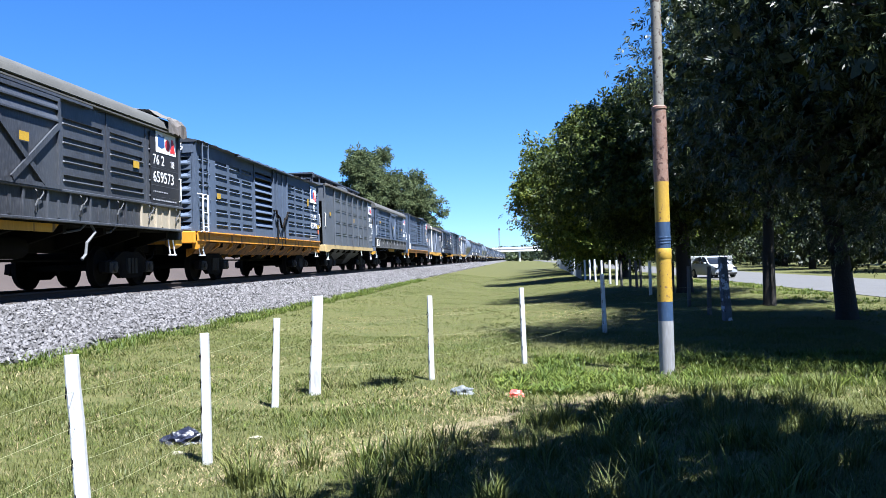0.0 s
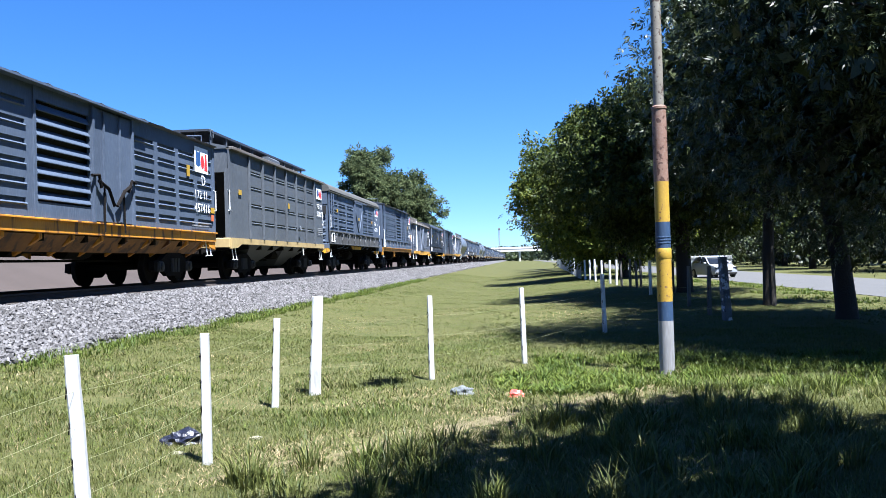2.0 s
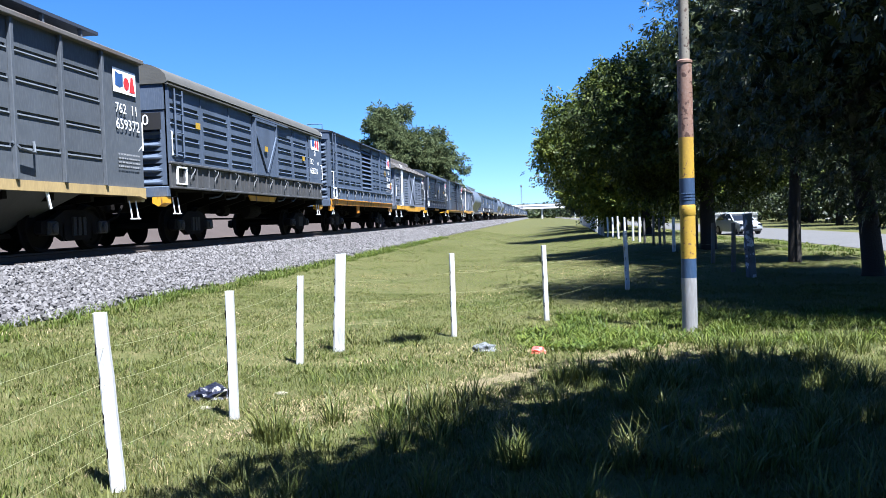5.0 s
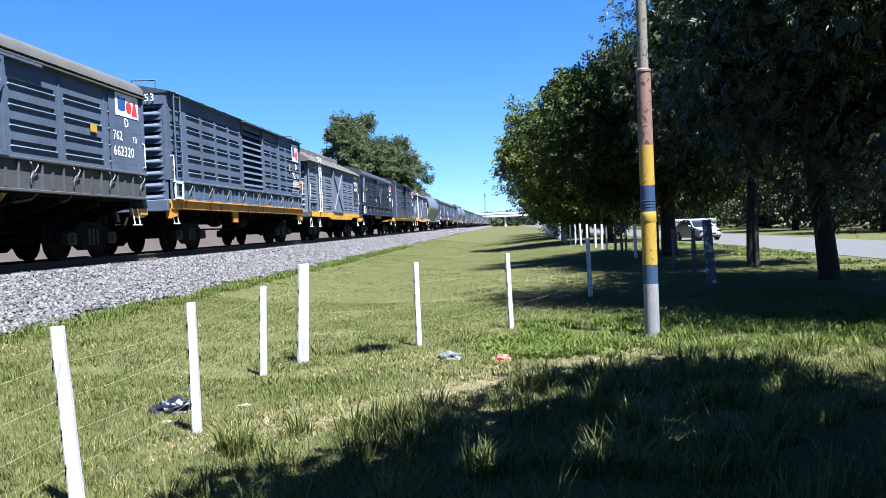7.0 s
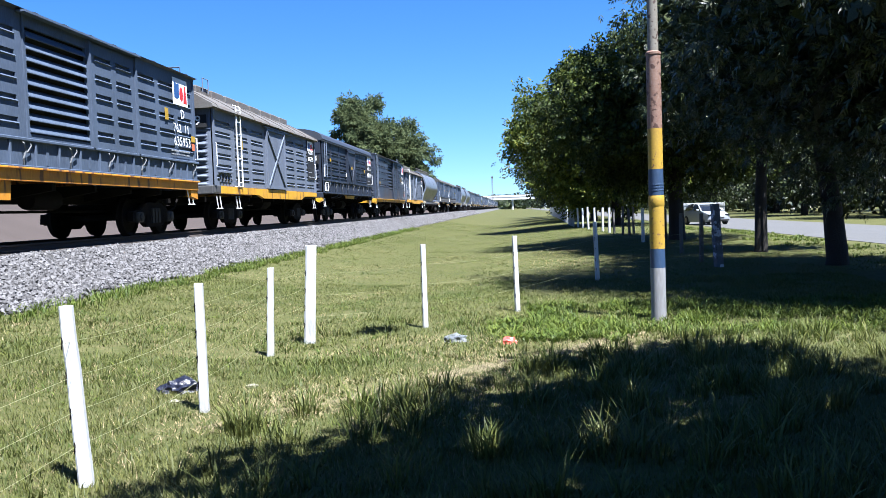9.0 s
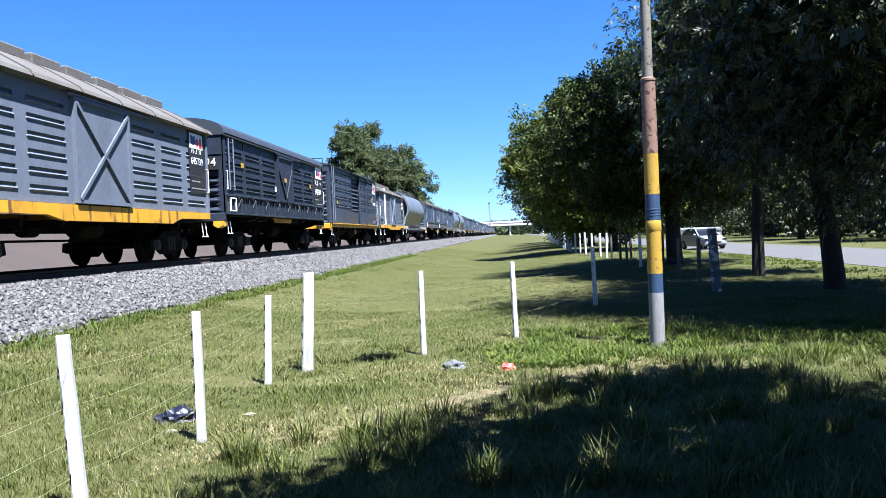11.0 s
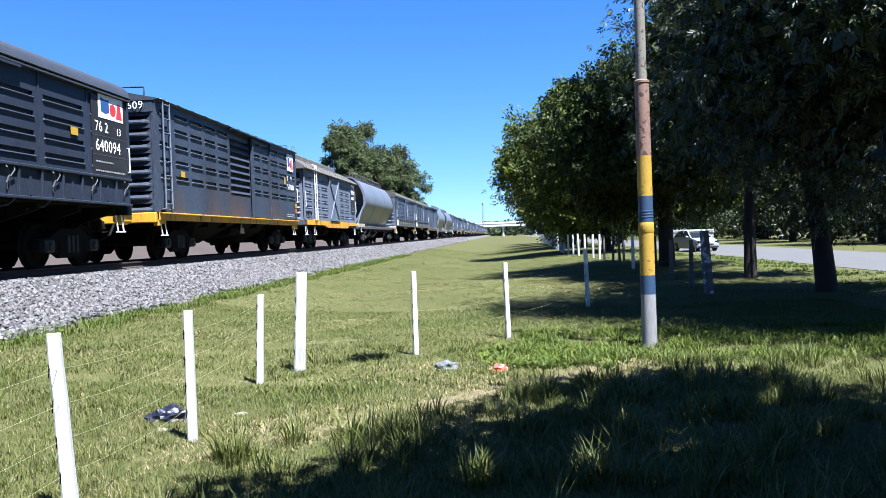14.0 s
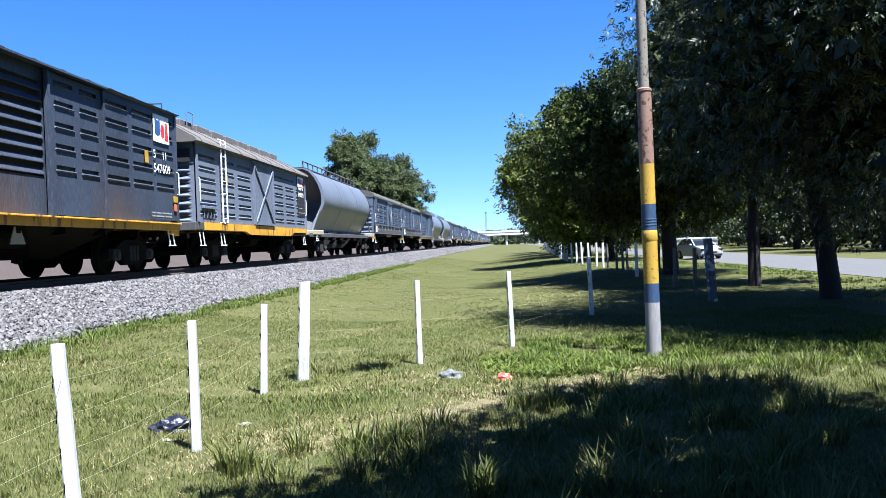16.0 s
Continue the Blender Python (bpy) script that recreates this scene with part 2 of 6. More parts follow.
# ---- mesh tools ----
class Shape:
    def __init__(self):
        self.v, self.f = [], []

    def add(self, verts, faces):
        n = len(self.v)
        self.v += [tuple(p) for p in verts]
        self.f += [tuple(i + n for i in q) for q in faces]
        return self

    def box(self, x0, x1, y0, y1, z0, z1, c=0.0):
        """A box, its edges chamfered by c."""
        if not c:
            p = [(x, y, z) for x in (x0, x1) for y in (y0, y1) for z in (z0, z1)]
            return self.add(p, [(0, 1, 3, 2), (4, 6, 7, 5), (0, 4, 5, 1), (2, 3, 7, 6), (0, 2, 6, 4), (1, 5, 7, 3)])
        v, idx = [], {}
        for i, x in enumerate((x0, x1)):
            for j, y in enumerate((y0, y1)):
                for k, z in enumerate((z0, z1)):
                    sx, sy, sz = c * (1 - 2 * i), c * (1 - 2 * j), c * (1 - 2 * k)
                    for a, q in enumerate(((x, y + sy, z + sz), (x + sx, y, z + sz), (x + sx, y + sy, z))):
                        idx[i, j, k, a] = len(v)
                        v.append(q)
        f = []
        for s in (0, 1):
            f.append([idx[s, j, k, 0] for j, k in ((0, 0), (1, 0), (1, 1), (0, 1))])
            f.append([idx[i, s, k, 1] for i, k in ((0, 0), (1, 0), (1, 1), (0, 1))])
            f.append([idx[i, j, s, 2] for i, j in ((0, 0), (1, 0), (1, 1), (0, 1))])
        for p in (0, 1):
            for q in (0, 1):
                f.append([idx[0, p, q, 1], idx[1, p, q, 1], idx[1, p, q, 2], idx[0, p, q, 2]])
                f.append([idx[p, 0, q, 0], idx[p, 1, q, 0], idx[p, 1, q, 2], idx[p, 0, q, 2]])
                f.append([idx[p, q, 0, 0], idx[p, q, 1, 0], idx[p, q, 1, 1], idx[p, q, 0, 1]])
        for i in (0, 1):
            for j in (0, 1):
                for k in (0, 1):
                    f.append([idx[i, j, k, a] for a in (0, 1, 2)])
        return self.add(v, f)

    def bar(self, p, q, w, t, up=(0, 0, 1)):
        """A flat bar from p to q, w wide across up, t thick."""
        p, q = Vector(p), Vector(q)
        d = (q - p).normalized()
        a = d.cross(Vector(up))
        a = a.normalized() if a.length > 1e-4 else Vector((1, 0, 0))
        b = a.cross(d).normalized()
        v = [e + a * sa * t / 2 + b * sb * w / 2 for e in (p, q) for sa in (-1, 1) for sb in (-1, 1)]
        return self.add(v, [(0, 1, 3, 2), (4, 6, 7, 5), (0, 4, 5, 1), (2, 3, 7, 6), (0, 2, 6, 4), (1, 5, 7, 3)])

    def tube(self, pts, radii, n=8, cap=True):
        pts = [Vector(p) for p in pts]
        if not isinstance(radii, (list, tuple)):
            radii = [radii] * len(pts)
        rings, ref = [], None
        for i, p in enumerate(pts):
            d = (pts[min(i + 1, len(pts) - 1)] - pts[max(i - 1, 0)]).normalized()
            if ref is None or abs(ref.dot(d)) > 0.95:
                ref = Vector((1, 0, 0)) if abs(d.x) < 0.8 else Vector((0, 1, 0))
            a = (ref - d * ref.dot(d)).normalized()
            ref = a
            b = d.cross(a)
            rings.append([p + (a * math.cos(2 * math.pi * k / n) + b * math.sin(2 * math.pi * k / n)) * radii[i] for k in range(n)])
        v = [q for r in rings for q in r]
        f = [(i * n + k, i * n + (k + 1) % n, (i + 1) * n + (k + 1) % n, (i + 1) * n + k) for i in range(len(pts) - 1) for k in range(n)]
        if cap:
            f += [tuple(range(n))[::-1], tuple((len(pts) - 1) * n + k for k in range(n))]
        return self.add(v, f)

    def prism_y(self, prof, y0, y1, closed=True):
        """An outline in x, z drawn out along y."""
        n = len(prof)
        v = [(x, y, z) for y in (y0, y1) for x, z in prof]
        f = [(k, (k + 1) % n, n + (k + 1) % n, n + k) for k in range(n if closed else n - 1)]
        if closed:
            f += [tuple(range(n))[::-1], tuple(range(n, 2 * n))]
        return self.add(v, f)

    def prism_x(self, prof, x0, x1):
        """An outline in y, z drawn out along x."""
        n = len(prof)
        v = [(x, y, z) for x in (x0, x1) for y, z in prof]
        f = [(k, (k + 1) % n, n + (k + 1) % n, n + k) for k in range(n)]
        f += [tuple(range(n))[::-1], tuple(range(n, 2 * n))]
        return self.add(v, f)

    def lathe(self, prof, n=20, axis="z", at=(0, 0, 0)):
        """Radius and height pairs turned round an axis."""
        v = []
        for r, h in prof:
            for k in range(n):
                a = 2 * math.pi * k / n
                c, s = r * math.cos(a), r * math.sin(a)
                q = (c, s, h) if axis == "z" else ((h, c, s) if axis == "x" else (s, h, c))
                v.append((q[0] + at[0], q[1] + at[1], q[2] + at[2]))
        m = len(prof)
        f = [(i * n + k, i * n + (k + 1) % n, (i + 1) * n + (k + 1) % n, (i + 1) * n + k) for i in range(m - 1) for k in range(n)]
        f += [tuple(range(n))[::-1], tuple((m - 1) * n + k for k in range(n))]
        return self.add(v, f)

    def mesh(self, name, mat, smooth=False):
        me = bpy.data.meshes.new(name)
        me.from_pydata(self.v, [], self.f)
        bm = bmesh.new()
        bm.from_mesh(me)
        bmesh.ops.remove_doubles(bm, verts=bm.verts, dist=1e-5)
        bmesh.ops.recalc_face_normals(bm, faces=bm.faces)
        bm.to_mesh(me)
        bm.free()
        me.materials.append(mat)
        if smooth:
            me.polygons.foreach_set("use_smooth", [True] * len(me.polygons))
            me.set_sharp_from_angle(angle=radians(40))
        return me


def part(name, shape, mat, parent=None, label="", smooth=False):
    ob = new(name, shape.mesh(name, mat, smooth))
    ob.parent = parent
    return tagged(ob, label)


def thing(name, label, category, group="", kind="", at=None):
    ob = new(name)
    if at is not None:
        ob.matrix_basis = at
    return tagged(ob, label, category, group, kind)


def raw_mesh(name, verts, faces, mat):
    me = bpy.data.meshes.new(name)
    me.from_pydata(verts, [], faces)
    me.materials.append(mat)
    return me


# ---- the setting ----
TRACK_X, RAIL_Z = -10.2, 1.27


def ease(k):
    k = min(1.0, max(0.0, k))
    return k * k * (3 - 2 * k)


def ground_z(x, y):
    """Height of the verge: level by the camera, rising to the foot of the ballast, lower beyond the line;
    further on a shallow swale runs between the tree bank and the line."""
    if x <= -16:
        return 0.57
    if x <= -12.8:
        return 0.32 + 0.25 * (-12.8 - x) / 3.2
    if x <= -7.6:
        return 0.32
    far = ease((y - 22) / 16) * (1 - ease((y - 80) / 60))
    return 0.32 * ease((-3.0 - x) / 4.6) + far * (0.2 * ease((x - 0.5) / 4.5) - 0.2 * math.exp(-((x + 1.6) / 2.3) ** 2)) * (1 - ease((x - 9) / 3))


def relief(x, y):
    d = math.hypot(x, y)
    k = 1.0 if d < 60 else max(0.0, 1 - (d - 60) / 60)
    return k * (0.035 * noise.noise((x * 0.35, y * 0.35, 3.1)) + 0.02 * noise.noise((x * 1.3, y * 1.3, 7.7)))


def make_ground():
    xs = [-2500, -900, -300, -120, -60, -40, -26, -20] + [-16 + 0.8 * i for i in range(44)] + [20, 24, 30, 40, 60, 120, 300, 900, 2500]
    ys = [-2500, -600, -150, -60, -30, -15, -8] + [-4 + 0.8 * i for i in range(60)] + [44 + 2 * i for i in range(53)] + [160, 220, 300, 420, 600, 900, 1500, 2500]
    xs, ys = sorted(set(xs)), sorted(set(ys))
    v = [(x, y, ground_z(x, y) + (relief(x, y) if -7.4 < x < 11.5 else 0.0)) for y in ys for x in xs]
    n = len(xs)
    f = [(j * n + i, j * n + i + 1, (j + 1) * n + i + 1, (j + 1) * n + i) for j in range(len(ys) - 1) for i in range(n - 1)]
    ob = new("ground", raw_mesh("ground", v, f, GRASS))
    ob.data.polygons.foreach_set("use_smooth", [True] * len(ob.data.polygons))
    tagged(ob, "sunlit mown green grass verge with dry patches", "ground", kind="structure")


make_ground()

road_shape = Shape().prism_y([(12.2, -0.2), (12.2, 0.015), (15.6, 0.07), (19.2, 0.015), (19.2, -0.2)], -300, 1200)
tagged(part("road", road_shape, ROAD), "pale worn asphalt road beside the tree row", "road", kind="structure")
dirt_shape = Shape().prism_y([(-17.0, 0.3), (-17.0, 0.62), (-26, 0.66), (-36.0, 4.6), (-44.0, 4.7), (-50, 0.3)], -300, 600)
tagged(part("dirt_bank", dirt_shape, DIRT), "pale brown dirt bank beyond the railway line", "dirt bank", kind="structure")

bed = Shape().prism_y([(-7.45, 0.1), (-7.45, 0.30), (-8.05, 0.70), (-8.6, 1.06), (-8.9, 1.10), (-11.5, 1.10), (-11.9, 1.06), (-13.3, 0.2)], -300, 1400)
dark_bed = Shape().prism_y([(TRACK_X - 1.5, 1.05), (TRACK_X - 1.45, 1.106), (TRACK_X + 1.42, 1.106), (TRACK_X + 1.5, 1.05)], -300, 1400)
tagged(part("greasy_track_bed", dark_bed, DARK_BALLAST), "dark ballast between and beside the rails", "ballast", kind="structure")
tagged(part("ballast_bed", bed, BALLAST), "grey crushed stone ballast embankment under the track", "ballast", kind="structure")


def bed_z(x):
    for (xa, za), (xb, zb) in (((-7.3, 0.26), (-8.05, 0.70)), ((-8.05, 0.70), (-8.6, 1.06)), ((-8.6, 1.06), (-8.9, 1.10)), ((-8.9, 1.10), (-11.5, 1.10))):
        if xb <= x <= xa:
            return za + (zb - za) * (xa - x) / (xa - xb)
    return 1.1


def make_stones():
    rnd = random.Random(5)
    v, f = [], []
    base = [(1, 0, 0), (-1, 0, 0), (0, 1, 0), (0, -1, 0), (0, 0, 1), (0, 0, -1)]
    tri = [(0, 2, 4), (2, 1, 4), (1, 3, 4), (3, 0, 4), (2, 0, 5), (1, 2, 5), (3, 1, 5), (0, 3, 5)]
    for lo, hi, count, size in ((8, 30, 19000, 0.038), (30, 60, 12000, 0.045), (60, 110, 6000, 0.07), (110, 190, 3000, 0.11)):
        for _ in range(count):
            x = -7.25 - 1.6 * rnd.random()
            y = rnd.uniform(lo, hi)
            edge = 0.26 * noise.noise((y * 0.45, 0.0, 2.0)) + 0.12 * noise.noise((y * 1.9, 0.0, 5.0))
            if x > -7.42 + edge or x < -8.78 + 0.5 * edge:
                continue
            s = size * rnd.uniform(0.6, 1.5)
            turn = Euler((rnd.uniform(0, 6), rnd.uniform(0, 6), rnd.uniform(0, 6))).to_matrix()
            o = Vector((x, y, bed_z(x) + s * 0.25))
            n = len(v)
            for b in base:
                v.append(tuple(o + turn @ (Vector(b) * s * rnd.uniform(0.65, 1.25))))
            f += [tuple(i + n for i in t) for t in tri]
    ob = new("ballast_stones", raw_mesh("ballast_stones", v, f, STONE))
    tagged(ob, "loose grey crushed stones on the ballast shoulder", "ballast stones", kind="stuff")


make_stones()

for side in (-1, 1):
    x = TRACK_X + side * 0.875
    prof = [(x - 0.07, 1.12), (x + 0.07, 1.12), (x + 0.07, 1.135), (x + 0.012, 1.155), (x + 0.012, 1.225), (x + 0.036, 1.24),
            (x + 0.034, RAIL_Z), (x - 0.034, RAIL_Z), (x - 0.036, 1.24), (x - 0.012, 1.225), (x - 0.012, 1.155), (x - 0.07, 1.135)]
    tagged(part("rail", Shape().prism_y(prof, -300, 1400), RAILRUST), "rust-brown steel rail on timber sleepers", "rail", "rails of the track", "structure")

sleeper_mesh = Shape().box(-1.35, 1.35, -0.12, 0.12, 0.95, 1.125, 0.012).mesh("sleeper", SLEEPER)
sleepers = tagged(new("sleepers"), "dark timber sleepers bedded in ballast", "sleepers", kind="structure")
for i in range(110):
    ob = new("sleeper", sleeper_mesh)
    ob.location = (TRACK_X, 8 + 0.65 * i, 0)
    ob.parent = sleepers


# ---- fence ----
FENCE = [  # x, y, height, half width, lean in x, whitewashed
    (-2.707, 4.86, 1.13, 0.040, -0.078, 1), (-2.64, 6.66, 1.10, 0.036, 0.002, 1), (-2.862, 9.29, 1.04, 0.038, 0.054, 1),
    (-2.618, 10.18, 1.25, 0.070, 0.078, 1), (-1.242, 11.35, 1.17, 0.035, 0.002, 1), (0.065, 12.96, 1.19, 0.036, -0.02, 1),
    (1.82, 17.7, 1.27, 0.04, -0.03, 1)]


def fence_post(x, y, h, w, lean, mat, label, seed, group="whitewashed fence posts"):
    """A hewn square post, tapered and uneven, leaning a little."""
    rnd = random.Random(seed)
    g = thing("fence_post", label, "fence post", group, at=pose(x, y, ground_z(x, y), 0, 0, 0))
    turn = radians(rnd.uniform(8, 22))
    v, f = [], []
    rings = 7
    for i in range(rings):
        k = i / (rings - 1)
        ww = w * (1.06 - 0.12 * k) * rnd.uniform(0.985, 1.015)
        cx, cy = lean * k, rnd.uniform(-0.006, 0.006)
        z = -0.12 + (h + 0.12) * k
        c = ww * 0.25
        tilt = 0.03 * w if i == rings - 1 else 0.0
        for px, py in ((ww, ww - c), (ww - c, ww), (-ww + c, ww), (-ww, ww - c), (-ww, -ww + c), (-ww + c, -ww), (ww - c, -ww), (ww, -ww + c)):
            qx, qy = px * math.cos(turn) - py * math.sin(turn), px * math.sin(turn) + py * math.cos(turn)
            v.append((cx + qx * rnd.uniform(0.985, 1.015), cy + qy * rnd.uniform(0.985, 1.015), z + tilt * px))
    for i in range(rings - 1):
        f += [(i * 8 + k, i * 8 + (k + 1) % 8, (i + 1) * 8 + (k + 1) % 8, (i + 1) * 8 + k) for k in range(8)]
    f += [tuple(range(8))[::-1], tuple(range((rings - 1) * 8, rings * 8))]
    part("shaft", Shape().add(v, f), mat, g)
    for z in (0.25, 0.47, 0.69, 0.91):
        if z < h - 0.05 and y < 24:
            s = Shape().tube([(-w - 0.004 + lean * z / h, -w * 0.4, z - 0.012), (-w - 0.014 + lean * z / h, 0, z), (-w - 0.004 + lean * z / h, w * 0.4, z + 0.012)], 0.004, 5)
            u = -w * 0.55 + lean * z / h
            part("staple", s, BLACK, g)
            s = Shape().tube([(u - 0.01, -w * 1.05, z + 0.03), (u, -w * 1.05 - 0.014, z + 0.01), (u - 0.004, -w * 1.05 - 0.012, z - 0.02), (u - 0.014, -w * 1.0, z - 0.045)], 0.0045, 5)
            part("staple", s, BLACK, g)
    return g


for i, (x, y, h, w, lean, white) in enumerate(FENCE):
    fence_post(x, y, h, w, lean, WHITEWASH, "thick whitewashed corner fence post" if w > 0.06 else "whitewashed wooden fence post strung with wire", 30 + i)
# the older fence goes on under the trees
rnd = random.Random(12)
for i, (x, y, h) in enumerate(((5.0, 31.6, 1.3), (4.85, 41.0, 1.25), (4.75, 43.0, 1.25), (4.62, 45.6, 1.25), (4.5, 48.2, 1.3), (4.4, 50.6, 1.25), (4.3, 53.0, 1.25), (4.2, 55.6, 1.3))):
    fence_post(x, y, h, 0.05, rnd.uniform(-0.04, 0.04), WHITEWASH, "whitewashed fence post in tree shade", 50 + i, "shaded fence posts")
fence_post(5.03, 20.35, 1.55, 0.092, -0.08, material("weathered_white", (0.11, 0.115, 0.13), 0.9, second=(0.05, 0.05, 0.055), scale=5, spots=((0.40, 0.42, 0.47), 6.0, 0.56), bump=0.4, bump_scale=30),
           "thick weathered gate post under the trees", 61, "")
for i, (x, y, h) in enumerate(((5.05, 22.3, 1.3), (5.2, 25.6, 1.25), (6.1, 33.0, 1.2), (5.0, 37.2, 1.3), (5.25, 36.9, 1.2), (5.55, 37.7, 1.25), (4.9, 39.4, 1.2))):
    fence_post(x, y, h, 0.045, rnd.uniform(-0.05, 0.05), OLDWOOD, "grey weathered fence post in tree shade", 70 + i, "shaded fence posts")
# far run of white posts
for i in range(46):
    y = 58 + 2.2 * i
    x = 4.25 + 0.034 * (y - 58)
    fence_post(x, y, 1.3, 0.07, rnd.uniform(-0.03, 0.03), WHITEWASH, "whitewashed post of the far fence run", 90 + i, "far fence posts")


def fence_wire(points, heights):
    for z in heights:
        s = Shape()
        pts = []
        for (xa, ya), (xb, yb) in zip(points, points[1:]):
            for k in range(8):
                u = k / 8
                x, y = xa + (xb - xa) * u, ya + (yb - ya) * u
                pts.append((x, y, ground_z(x, y) + z - 0.03 * 4 * u * (1 - u)))
        pts.append((points[-1][0], points[-1][1], ground_z(*points[-1]) + z))
        s.tube(pts, 0.0014, 4)
        tagged(part("fence_wire", s, WIRE), "thin galvanised wire strung between fence posts", "fence wire", "wires of the fence")


fence_wire([(-2.75, 0.5), (-2.75, 4.85), (-2.71, 6.65), (-2.88, 9.29), (-2.68, 10.17)], (0.25, 0.47, 0.69, 0.91))
fence_wire([(-2.58, 10.1), (-1.26, 11.26), (0.03, 12.92), (1.79, 17.66), (5.0, 20.3)], (0.35, 0.62, 0.9))


# ---- street pole ----
def street_pole():
    g = thing("street_pole", "painted steel street pole with yellow and blue bands", "street pole", at=pose(2.02, 11.55, 0, 0, 0, 0))
    top = 3.67

    def band(z0, z1, r0, r1, mat, name, lean0, lean1):
        n = 5
        pts = [(lean0 + (lean1 - lean0) * k / n, 0, z0 + (z1 - z0) * k / n) for k in range(n + 1)]
        part(name, Shape().tube(pts, [r0 + (r1 - r0) * k / n for k in range(n + 1)], 24), mat, g, smooth=True)
    band(-0.15, 0.735, 0.104, 0.103, POLE_GREY, "grey_base", 0.0, 0.0)
    band(0.735, 1.0, 0.103, 0.103, POLE_BLUE, "blue_band", 0.0, 0.0)
    band(1.0, 1.74, 0.103, 0.102, POLE_YELLOW, "yellow_band", 0.0, 0.0)
    part("collar", Shape().lathe([(0.1, 1.58), (0.108, 1.6), (0.108, 1.72), (0.1, 1.74)], 24), POLE_YELLOW, g, smooth=True)
    band(1.74, 2.1, 0.102, 0.101, POLE_BLUE, "blue_band", 0.0, 0.0)
    for z in (1.80, 1.84, 1.88):
        part("strap", Shape().lathe([(0.1, z), (0.106, z + 0.003), (0.106, z + 0.015), (0.1, z + 0.018)], 24), POLE_BLUE, g)
    band(2.1, 2.66, 0.101, 0.1, POLE_YELLOW, "yellow_band", 0.0, 0.0)
    band(2.66, top, 0.1, 0.098, POLE_RUST, "rusty_section", 0.0, 0.0)
    part("joint_ring", Shape().lathe([(0.09, top - 0.01), (0.106, top), (0.106, top + 0.03), (0.075, top + 0.05)], 24), POLE_RUST, g, smooth=True)
    band(top + 0.03, 6.3, 0.072, 0.068, POLE_TOP, "upper_section", 0.0, 0.0)
    part("cap", Shape().lathe([(0.07, 6.28), (0.075, 6.3), (0.06, 6.34), (0.02, 6.36)], 20), POLE_TOP, g, smooth=True)


street_pole()


